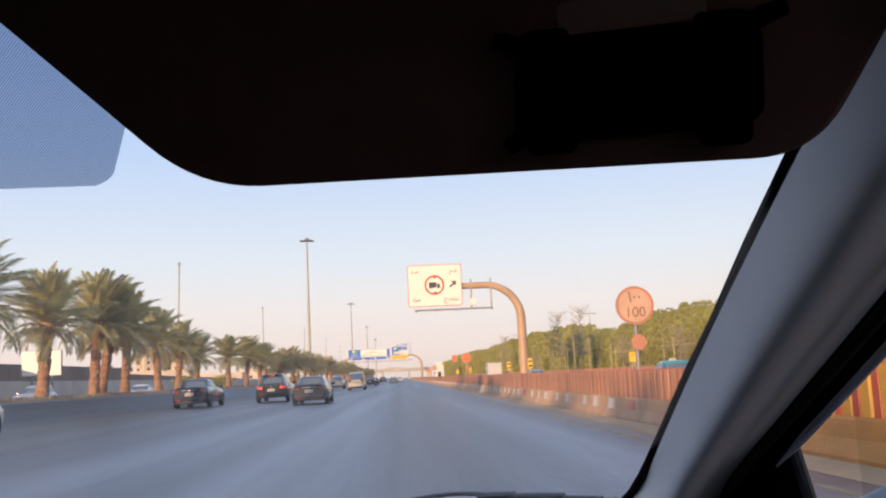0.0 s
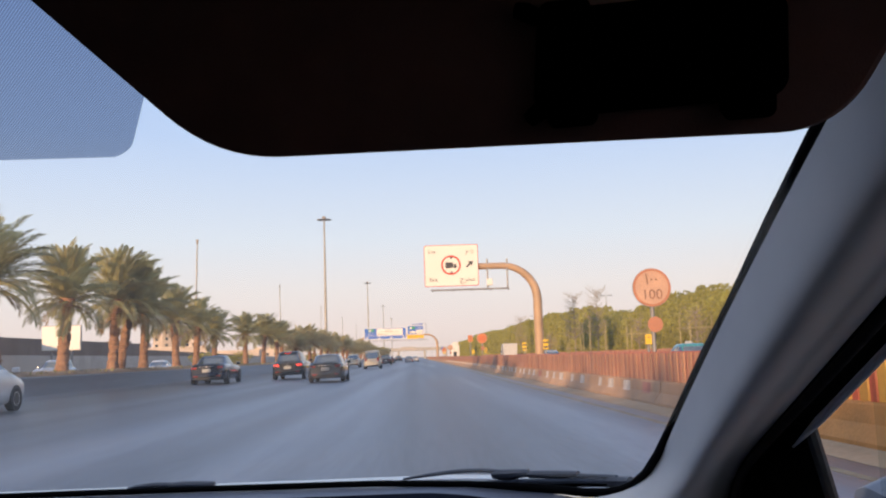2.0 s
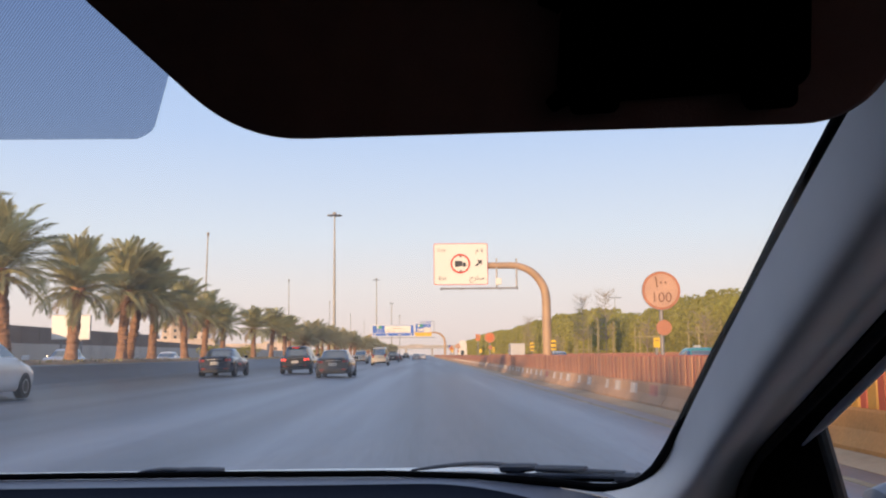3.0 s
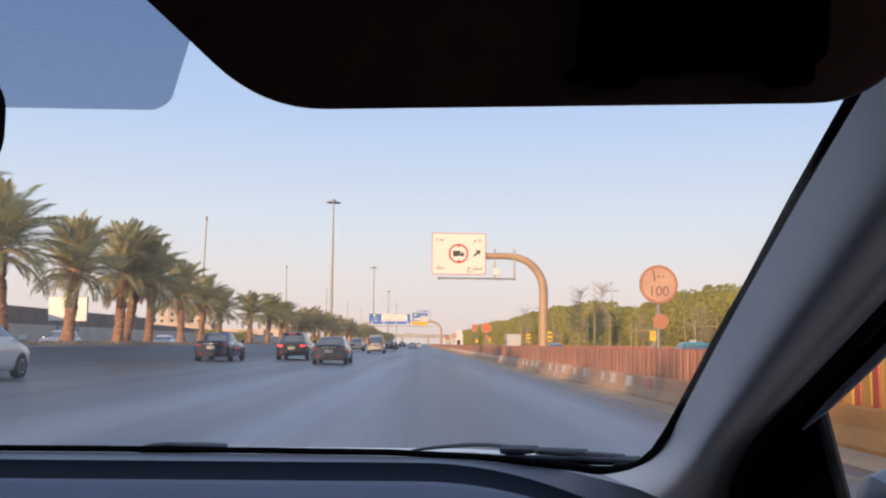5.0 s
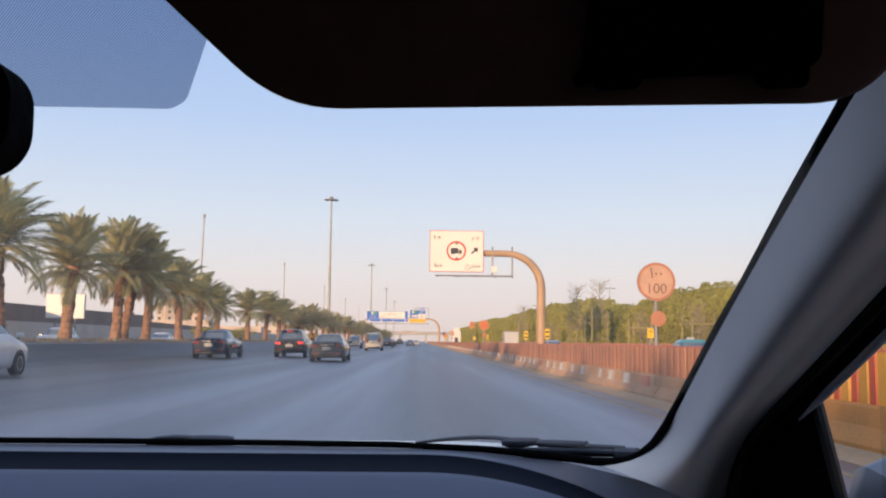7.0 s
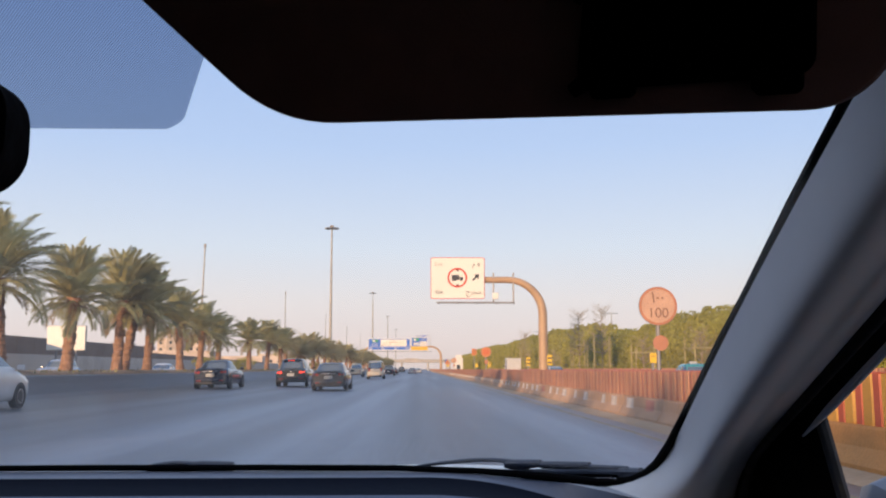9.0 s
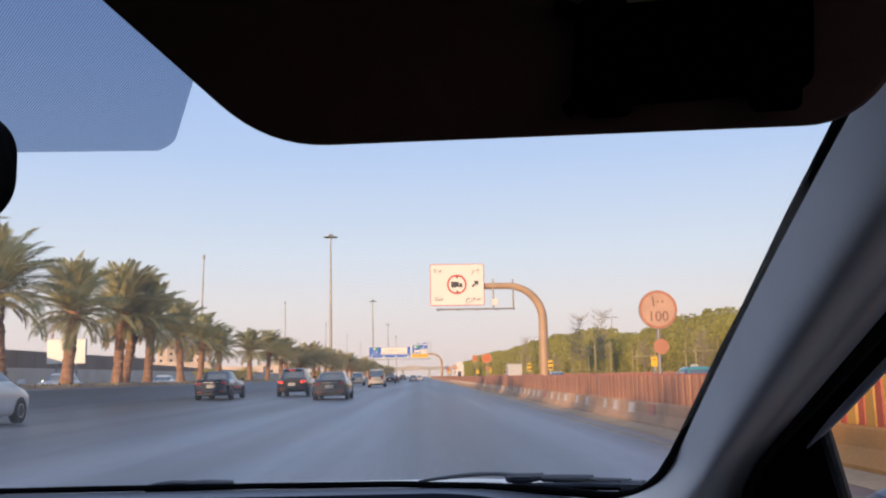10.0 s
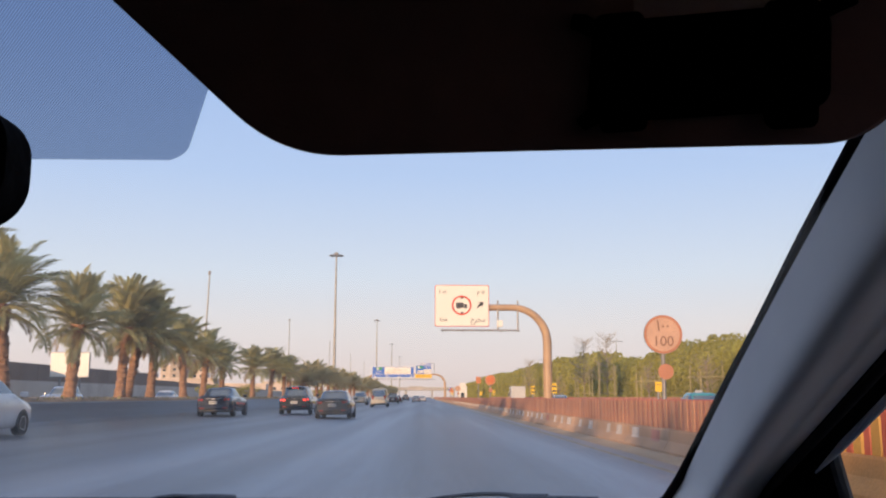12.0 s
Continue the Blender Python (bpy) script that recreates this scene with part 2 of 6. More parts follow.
M["trim_black"] = mat("trim_black", (0.02, 0.02, 0.021), 0.55, vary=0.2, scale=12)
M["lamp_red"] = mat("lamp_red", (0.34, 0.03, 0.02), 0.25, vary=0.1, bump=0)
M["lamp_lit"] = emit("lamp_lit", (1.0, 0.06, 0.03), 2.4, (0.5, 0.02, 0.02))
M["plate"] = mat("plate", (0.42, 0.42, 0.40), 0.5, vary=0.1)
for key, col, met in (("paint_white", (0.58, 0.56, 0.54), 0.0), ("paint_black", (0.024, 0.022, 0.021), 0.2), ("paint_grey", (0.095, 0.09, 0.084), 0.5),
                      ("paint_beige", (0.55, 0.49, 0.38), 0.0), ("paint_silver", (0.42, 0.42, 0.43), 0.6), ("paint_teal", (0.03, 0.26, 0.24), 0.1),
                      ("paint_navy", (0.018, 0.024, 0.045), 0.3), ("paint_maroon", (0.12, 0.02, 0.02), 0.2)):
    M[key] = mat(key, col, 0.24, met, vary=0.1, scale=1.5, fine=9, bump=0.0, coat=0.7)
# the cabin
M["visor"] = mat("visor_cloth", (0.090, 0.050, 0.044), 0.95, spec=0.15, vary=0.15, scale=30, fine=900, bump=0.15)
M["nylon"] = mat("black_nylon", (0.0008, 0.0008, 0.0009), 1.0, spec=0.0, vary=0.3, scale=60, fine=1500, bump=0.2)
M["pillar"] = mat("pillar_cloth", (0.60, 0.588, 0.582), 0.85, vary=0.05, scale=12, fine=1400, bump=0.06)
M["rubber"] = mat("seal_rubber", (0.003, 0.003, 0.0035), 0.95, vary=0.2, scale=30, spec=0.05)
# pad: the sky's blue sheen is put into the base colour
M["dash"] = mat("dash_plastic_sky_tint", (0.031, 0.047, 0.104), 0.55, vary=0.08, scale=15, fine=1800, bump=0.12)
# shelf by the glass: reflected sky put into a paler colour
M["dash_shelf_sheen"] = mat("dash_shelf_sheen", (0.105, 0.115, 0.152), 0.42, vary=0.08, scale=15, fine=1800, bump=0.08)
# channel: the recess's shade is put into a near-black dash colour
M["dash_groove_shade"] = mat("dash_groove_shade", (0.006, 0.009, 0.018), 0.9, spec=0.1, vary=0.1, scale=15, fine=900)
M["headliner"] = mat("headliner", (0.10, 0.09, 0.085), 0.95, vary=0.1, scale=20, fine=900)
M["flap"] = mat("flap_cloth", (0.15, 0.105, 0.092), 0.9, vary=0.1, scale=20, fine=900)
M["weatherstrip"] = mat("weatherstrip", (0.010, 0.008, 0.007), 0.8, vary=0.2, scale=30, spec=0.15)
M["mirror_shell"] = mat("mirror_shell", (0.17, 0.185, 0.22), 0.4, 0.2, vary=0.1, scale=8, bump=0.0)
M["wiper"] = mat("wiper_metal", (0.045, 0.054, 0.078), 0.5, vary=0.2, scale=30)
M["windscreen"] = clear("windscreen_glass", (0.98, 0.985, 0.99), 0.012, 0.06)
M["side_glass"] = clear("side_glass", (0.90, 0.93, 0.93), 0.015)
M["sun_block_glass"] = clear("sun_block_glass", (0.06, 0.065, 0.07), 0.04)


def frit_material():
    """Sun band printed on the glass: fine slanting rows of bluish dots that dim what is seen through them."""
    m = bpy.data.materials.new("dotted_sun_band")
    m.use_nodes = True
    n, l = m.node_tree.nodes, m.node_tree.links
    n.remove(n["Principled BSDF"])
    tr, sc = n.new("ShaderNodeBsdfTransparent"), n.new("ShaderNodeVectorMath")
    sc.operation = "SCALE"
    sc.inputs[0].default_value = (0.76, 0.86, 1.06)
    tc, wv, mr = n.new("ShaderNodeTexCoord"), n.new("ShaderNodeTexWave"), n.new("ShaderNodeMapRange")
    mp = n.new("ShaderNodeMapping")
    mp.inputs["Rotation"].default_value = (0, radians(-63), 0)
    wv.bands_direction = "X"
    wv.inputs["Scale"].default_value = 360.0
    mr.inputs[3].default_value, mr.inputs[4].default_value = 0.565, 0.345
    l.new(tc.outputs["Object"], mp.inputs[0])
    l.new(mp.outputs[0], wv.inputs[0])
    l.new(wv.outputs["Fac"], mr.inputs[0])
    l.new(mr.outputs[0], sc.inputs["Scale"])
    l.new(sc.outputs[0], tr.inputs[0])
    l.new(tr.outputs[0], n["Material Output"].inputs[0])
    return m


M["frit"] = frit_material()


# ---------------------------------------------------------------- mesh tools
def part(name, bm, material, parent=None, label="", smooth=False):
    me = bpy.data.meshes.new(name)
    bm.to_mesh(me)
    bm.free()
    me.materials.append(M[material])
    if smooth:
        me.shade_smooth()
        me.set_sharp_from_angle(angle=radians(42))
    ob = new(name, me)
    ob.parent = parent
    if label:
        ob["label"] = label
    return ob


def share(name, src, m, parent):
    ob = new(name, src.data)
    ob.parent = parent
    ob.matrix_basis = m
    return ob


def raw(name, verts, faces, material, parent=None, label="", smooth=False):
    me = bpy.data.meshes.new(name)
    me.from_pydata(verts, [], faces)
    me.materials.append(M[material])
    if smooth:
        me.shade_smooth()
        me.set_sharp_from_angle(angle=radians(42))
    ob = new(name, me)
    ob.parent = parent
    if label:
        ob["label"] = label
    return ob


def thing(name, label, category, m=None, group="", kind=""):
    ob = tagged(new(name), label, category, group, kind)
    if m is not None:
        ob.matrix_basis = m
    return ob


def box(bm, c, s, bevel=0.0, m=None):
    r = bmesh.ops.create_cube(bm, size=1.0)
    vs = r["verts"]
    bmesh.ops.scale(bm, vec=s, verts=vs)
    bmesh.ops.translate(bm, vec=c, verts=vs)
    if bevel:
        es = list({e for v in vs for e in v.link_edges})
        g = bmesh.ops.bevel(bm, geom=es, offset=bevel, segments=2, affect="EDGES", profile=0.5)
        vs = list({v for f in g["faces"] for v in f.verts} | {v for v in vs if v.is_valid})
    if m is not None:
        bmesh.ops.transform(bm, matrix=m, verts=vs)
    return bm


def boxed(c, s, bevel=0.0, m=None):
    return box(bmesh.new(), c, s, bevel, m)


def loft(bm, rings, caps=True, closed=True):
    vs = [[bm.verts.new(p) for p in ring] for ring in rings]
    n = len(rings[0])
    for a, b in zip(vs, vs[1:]):
        for i in range(n if closed else n - 1):
            j = (i + 1) % n
            bm.faces.new((a[i], a[j], b[j], b[i]))
    if caps and closed:
        bm.faces.new(vs[0][::-1])
        bm.faces.new(vs[-1])
    bmesh.ops.recalc_face_normals(bm, faces=bm.faces[:])
    return bm


def tube(bm, pts, radii, seg=10, caps=True):
    pts = [Vector(p) for p in pts]
    if not hasattr(radii, "__len__"):
        radii = [radii] * len(pts)
    rings = []
    up = Vector((0.13, 0.21, 1)).normalized()
    for i, p in enumerate(pts):
        d = (pts[min(i + 1, len(pts) - 1)] - pts[max(i - 1, 0)]).normalized()
        ref = up if abs(d.dot(up)) < 0.9 else Vector((1, 0.1, 0)).normalized()
        a = d.cross(ref).normalized()
        b = d.cross(a)
        rings.append([p + radii[i] * (math.cos(2 * math.pi * k / seg) * a + math.sin(2 * math.pi * k / seg) * b) for k in range(seg)])
    return loft(bm, rings, caps)


def disc(bm, c, r, depth, seg=32, axis="Y"):
    """A short cylinder whose flat faces look along the axis."""
    rot = {"Y": pose(0, 0, 0, 90), "X": pose(0, 0, 0, 0, 90), "Z": Matrix()}[axis]
    bmesh.ops.create_cone(bm, cap_ends=True, segments=seg, radius1=r, radius2=r, depth=depth, matrix=Matrix.Translation(c) @ rot)
    return bm


def ring(bm, c, r0, r1, depth, seg=40):
    out = []
    for k in range(seg):
        a = 2 * math.pi * k / seg
        d = Vector((math.cos(a), 0, math.sin(a)))
        y = Vector((0, depth / 2, 0))
        o = Vector(c)
        out.append([o + d * r0 - y, o + d * r1 - y, o + d * r1 + y, o + d * r0 + y])
    out.append(out[0])
    loft(bm, out, caps=False)
    bmesh.ops.remove_doubles(bm, verts=bm.verts[:], dist=1e-5)
    return bm


def rounded_rect(w, h, r, seg=5):
    pts = []
    for cx, cz, a0 in ((w / 2 - r, h / 2 - r, 0), (-w / 2 + r, h / 2 - r, 90), (-w / 2 + r, -h / 2 + r, 180), (w / 2 - r, -h / 2 + r, 270)):
        for k in range(seg + 1):
            a = radians(a0 + 90 * k / seg)
            pts.append((cx + r * math.cos(a), cz + r * math.sin(a)))
    return pts


def plate(bm, c, w, h, depth, r=0.05):
    pts = rounded_rect(w, h, r)
    loft(bm, [[(c[0] + x, c[1] - depth / 2, c[2] + z) for x, z in pts], [(c[0] + x, c[1] + depth / 2, c[2] + z) for x, z in pts]])
    return bm


def lettering(name, words, size, material, place, parent, align="CENTER"):
    cu = bpy.data.curves.new(name, "FONT")
    cu.body, cu.size, cu.align_x, cu.align_y, cu.extrude = words, size, align, "CENTER", 0.004
    tmp = new(name + "_curve", cu)
    me = bpy.data.meshes.new_from_object(tmp.evaluated_get(bpy.context.evaluated_depsgraph_get()))
    bpy.data.objects.remove(tmp)
    bpy.data.curves.remove(cu)
    me.materials.clear()
    me.materials.append(M[material])
    ob = new(name, me)
    ob.parent = parent
    ob.matrix_basis = Matrix.Translation(place) @ pose(0, 0, 0, 90)
    return ob


rng = random.Random(7)

# ---------------------------------------------------------------- ground and roads
def strip(name, profile, y0, y1, material, label, category, step=40.0, kind="structure"):
    """A sheet along the highway with the given cross-section (x, z)."""
    n = max(2, int((y1 - y0) / step) + 1)
    ys = [y0 + (y1 - y0) * i / (n - 1) for i in range(n)]
    k = len(profile)
    verts = [(x, y, z) for y in ys for x, z in profile]
    faces = [(i * k + j, i * k + j + 1, (i + 1) * k + j + 1, (i + 1) * k + j) for i in range(n - 1) for j in range(k - 1)]
    return tagged(raw(name, verts, faces, material), label, category, kind=kind)


def road_z(x):
    return max(0.0, -x) * 0.022


FAR = 4200.0
strip("ground", [(-FAR, 0.2), (-80, 0.2), (-14, 0.25), (0, -0.04), (18, -0.04), (30, 0.1), (FAR, 0.1)], -FAR, FAR, "sand",
      "sandy open ground on both sides of the highway", "ground", step=700)
strip("road", [(-13.3, road_z(-13.3) + 0.01), (-6, road_z(-6) + 0.01), (0, 0.01), (5.6, 0.0)], -150, 1500, "asphalt",
      "worn blue-grey asphalt of a wide highway carriageway", "road")
def exit_road():
    """The exit road, drawing away from the carriageway round an island of sand."""
    ys = [-150 + 7.5 * i for i in range(141)]
    verts = []
    for y in ys:
        t = min(1.0, max(0.0, (y - 38) / 34))
        verts += [(7.3 + 3.9 * t * t * (3 - 2 * t), y, 0.0), (16.0, y, 0.0)]
    faces = [(2 * i, 2 * i + 1, 2 * i + 3, 2 * i + 2) for i in range(len(ys) - 1)]
    return tagged(raw("exit_road", verts, faces, "asphalt_exit"), "grey asphalt exit road behind the striped barrier", "road", kind="structure")


exit_road()
strip("opposite_road", [(-41, 0.31), (-18.2, 0.31)], -150, 1500, "asphalt_dark", "dark asphalt of the opposite carriageway", "road")
strip("shoulder", [(4.6, 0.006), (4.95, 0.02), (5.35, 0.08)], -45, 420, "sand", "strip of blown sand at the foot of the barrier", "sand")

# worn lane dashes and the edge line
dash_mesh = None
for lane_x in (-5.85, -9.5):
    for k in range(4, 30):
        m = pose(lane_x, 12.0 * k + 4, road_z(lane_x) + 0.016)
        if dash_mesh is None:
            bm = boxed((0, 0, 0), (0.12, 3.2, 0.004))
            dash_mesh = tagged(part("lane_dash", bm, "paint_line"), "worn faded white lane dash on the asphalt", "road marking", "lane dashes", "structure")
            dash_mesh.matrix_basis = m
        else:
            copy_thing(dash_mesh, m)
tagged(part("edge_line", boxed((4.15, 180, 0.0035), (0.13, 440, 0.004)), "paint_yellow"), "faded yellow edge line along the barrier side", "road marking", kind="structure")

# raised palm median with its sloped concrete edge
strip("median_bank", [(-12.2, 0.275), (-12.7, 0.40), (-13.3, 0.76), (-13.62, 0.98), (-13.82, 1.03), (-13.82, 0.5)], -150, 1400, "asphalt",
      "sloping dark paved edge bank of the palm median", "bank")
strip("median", [(-13.80, 1.0), (-13.95, 1.10), (-14.4, 1.19), (-15.5, 1.2), (-17.0, 1.15), (-17.6, 1.0), (-17.9, 0.2)], -150, 1400, "soil", "raised reddish soil bed of the palm median", "median")


def tufts():
    verts, faces = [], []
    r = random.Random(3)
    for k in range(3200):
        y = r.uniform(15, 260)
        x, h = r.uniform(-14.6, -13.95), r.uniform(0.04, 0.20)
        if noise.noise((0, y * 0.08, 4)) < -0.05:
            continue
        a, w = r.uniform(0, 3.14), r.uniform(0.03, 0.09)
        dx, dy = w * math.cos(a), w * math.sin(a)
        i = len(verts)
        verts += [(x - dx, y - dy, 1.08), (x + dx, y + dy, 1.08), (x + r.uniform(-.08, .08), y + r.uniform(-.08, .08), 1.10 + h)]
        faces.append((i, i + 1, i + 2))
    return tagged(raw("grass", verts, faces, "grass"), "sparse dry grass tufts along the median edge", "grass", kind="stuff")


tufts()


# ---------------------------------------------------------------- striped barrier
def jersey(length):
    prof = [(-0.30, 0), (-0.30, 0.10), (-0.17, 0.30), (-0.13, 0.52), (-0.11, 0.55), (0.11, 0.55), (0.13, 0.52), (0.17, 0.30), (0.30, 0.10), (0.30, 0)]
    bm = bmesh.new()
    return loft(bm, [[(x, y, z) for x, z in prof] for y in (0.02, 0.06, length - 0.06, length - 0.02)])


def slat(w):
    """One folded vertical slat of the hoarding."""
    bm = bmesh.new()
    prof = [(0.0, 0.0), (-0.045, 0.03), (-0.045, w - 0.03), (0.0, w), (0.02, w), (0.02, 0.0)]
    return loft(bm, [[(x, y, z) for x, y in prof] for z in (0.50, 1.17)])


def painted_mark(length, low, high):
    """A slanting mark of thick paint that follows the barrier's face between two heights."""
    def face(z):
        return -0.30 + 0.65 * max(0.0, min(z, 0.30) - 0.10) + 0.18 * max(0.0, z - 0.30)
    prof = [(face(z), z) for z in sorted({low, high} | {k for k in (0.10, 0.30) if low < k < high})]
    bm = bmesh.new()
    return loft(bm, [[(x - 0.006, y + 0.45 * z, z) for x, z in prof] + [(x + 0.02, y + 0.45 * z, z) for x, z in prof[::-1]] for y in (0.1, 0.1 + length)])


UNIT, BX = 4.0, 5.45
slat_src = {}
base_src = {}
for u in range(-2, 15):
    y0 = u * UNIT
    t = thing("barrier", "concrete road barrier with a hoarding of red and yellow vertical slats", "barrier", pose(BX, y0, 0), "striped barriers along the carriageway")
    base = "barrier_ochre" if u < 3 else "barrier_tan"
    if base not in base_src:
        base_src[base] = part("concrete_base", jersey(UNIT), base, t, "ochre painted concrete base" if u < 3 else "")
    else:
        share("concrete_base", base_src[base], Matrix(), t)
    # worn paint: tall white marks on the nearest units, then short ones on the upper face, a faded red one between
    for j, y in enumerate((0.5, 2.5)):
        mark = "tall" if u < 5 else ("red" if (u, j) in ((5, 0), (9, 1)) else "short")
        if u < 5 and j:
            continue
        if mark not in base_src:
            base_src[mark] = part("painted_mark", painted_mark(0.62, 0.02, 0.50) if mark == "tall" else painted_mark(0.75, 0.26, 0.50), "barrier_red" if mark == "red" else "barrier_white", t, "faded red paint mark on the concrete" if mark == "red" else "chipped white paint mark on the concrete")
            base_src[mark].location.y = y
        else:
            share("painted_mark", base_src[mark], pose(0, y + rng.uniform(-0.5, 0.5), 0) @ Matrix.Diagonal((1, rng.uniform(0.6, 1.25), 1, 1)), t)
    if "rail" not in base_src:
        base_src["rail"] = part("top_rail", boxed((0.02, UNIT / 2, 1.175), (0.05, UNIT - 0.02, 0.04), 0.008), "slat_red", t)
    else:
        share("top_rail", base_src["rail"], Matrix(), t)
    y, k = 0.0, 0
    while y < UNIT - 0.05:
        name = ("slat_red" if k % 2 else "slat_yellow") if u < 4 else ("slat_brick" if k % 2 else "slat_brown")
        w = 0.21 if k % 2 else 0.27
        if name not in slat_src:
            slat_src[name] = part("slat", slat(w), name, t)
        else:
            share("slat", slat_src[name], pose(0, y, 0, 0, rng.uniform(-0.6, 0.6), 0), t)
        y += w
        k += 1


def far_barrier(name, x, y0, y1, top, side, label):
    """The rest of a hoarding, beyond the stretch that is built piece by piece."""
    sets = {"slat_brick": ([], []), "slat_brown": ([], [])}
    y, k = y0, 0
    r = random.Random(11)
    while y < y1:
        w = 0.21 if k % 2 else 0.27
        key = "slat_brick" if (k % 2 or r.random() < 0.12) else "slat_brown"
        v, f = sets[key]
        i = len(v)
        z0, dx = 0.5, side * 0.045
        h = top + r.uniform(-0.012, 0.012)
        v += [(x, y, z0), (x + dx, y + 0.03, z0), (x + dx, y + w - 0.03, z0), (x, y + w, z0), (x, y, h), (x + dx, y + 0.03, h), (x + dx, y + w - 0.03, h), (x, y + w, h)]
        f += [(i, i + 1, i + 5, i + 4), (i + 1, i + 2, i + 6, i + 5), (i + 2, i + 3, i + 7, i + 6)]
        y += w
        k += 1
    root = thing(name, label, "barrier", kind="stuff")
    for key, (v, f) in sets.items():
        raw("slats", v, f, key, root)
    bm = bmesh.new()
    prof = [(-0.30, 0), (-0.30, 0.10), (-0.17, 0.30), (-0.13, 0.52), (-0.11, 0.55), (0.11, 0.55), (0.13, 0.52), (0.17, 0.30), (0.30, 0.10), (0.30, 0)]
    n = int((y1 - y0) / UNIT)
    for j in range(n):
        a = y0 + j * UNIT
        loft(bm, [[(x + px, yy, z) for px, z in prof] for yy in (a + 0.03, a + UNIT - 0.03)])
    part("concrete_base", bm, "barrier_tan", root)
    blocks = bmesh.new()
    for j in range(2 * n):
        if y0 + j * UNIT / 2 < 170:
            box(blocks, (x + side * 0.155, y0 + j * UNIT / 2 + r.uniform(0, 0.8), 0.38), (0.06, 0.75, 0.24))
    part("painted_blocks", blocks, "barrier_white", root)
    return root


far_barrier("barrier_line", BX, 60.0, 520.0, 1.17, -1, "long line of striped barriers running into the distance")
far_barrier("outer_barrier", 16.4, -100.0, 230.0, 1.25, -1, "striped hoarding along the far side of the exit road")


# ---------------------------------------------------------------- date palms
def frond_mesh(length, lift, droop, pairs, wide=0.05, seed=1):
    """A feather leaf growing from the origin along +x; droop: degrees that it bends down to its tip."""
    r = random.Random(seed)
    pts, a, p, n = [], radians(lift), Vector((0, 0, 0)), 12
    for i in range(n + 1):
        pts.append((p.copy(), a))
        a -= radians(droop) / n * (0.5 + i / n)
        p = p + Vector((math.cos(a), 0, math.sin(a))) * length / n
    verts, faces = [], []
    for i, (p, a) in enumerate(pts):
        w = 0.035 * (1 - i / n) + 0.006
        verts += [p + Vector((0, -w, 0)), p + Vector((0, w, 0)), p + Vector((0, 0, -w * 1.2))]
        if i:
            k = 3 * i
            faces += [(k - 3, k - 2, k + 1, k), (k - 2, k - 1, k + 2, k + 1), (k - 1, k - 3, k, k + 2)]
    for j in range(pairs):
        t = 0.14 + 0.86 * j / (pairs - 1)
        s = t * n
        i = min(int(s), n - 1)
        p = pts[i][0].lerp(pts[i + 1][0], s - i)
        a = pts[i][1]
        tang, up = Vector((math.cos(a), 0, math.sin(a))), Vector((-math.sin(a), 0, math.cos(a)))
        ll = length * (0.10 + 0.17 * math.sin(math.pi * min(1, 0.12 + t * 0.86)))
        for side in (-1, 1):
            d = (tang * (0.55 + 0.5 * t) + Vector((0, side, 0)) * (1.0 - 0.35 * t) + up * r.uniform(0.1, 0.55)).normalized()
            ll2 = ll * r.uniform(0.8, 1.15)
            tip = p + d * ll2 + Vector((0, 0, -0.38 * ll2))
            mid = p + d * ll2 * 0.5
            side_v = d.cross(up).normalized() * wide * 0.5
            k = len(verts)
            verts += [p, mid + side_v, tip, mid - side_v]
            faces.append((k, k + 1, k + 2, k + 3))
    return verts, faces


def palm_trunk(height, r0, seed):
    r = random.Random(seed)
    bm = bmesh.new()
    pts, rad = [], []
    lean = Vector((r.uniform(-0.05, 0.05), r.uniform(-0.05, 0.05), 0))
    n = int(height / 0.13)
    for i in range(n + 1):
        z = height * i / n
        t = i / n
        body = r0 * (1.40 - 0.55 * min(1, t * 5) * 0.5 - 0.05 * t) + (0.10 * max(0, t - 0.72) / 0.28)
        for dz, dr in ((0.0, 0.014), (0.09, -0.010)):
            pts.append(Vector((0, 0, z + dz)) + lean * z)
            rad.append(body + dr + r.uniform(-0.012, 0.012))
    tube(bm, pts, rad, 12)
    for v in bm.verts:
        v.co += Vector((noise.noise(v.co * 6), noise.noise(v.co * 6 + Vector((7, 0, 0))), 0)) * 0.06
    return bm, lean * height + Vector((0, 0, height))


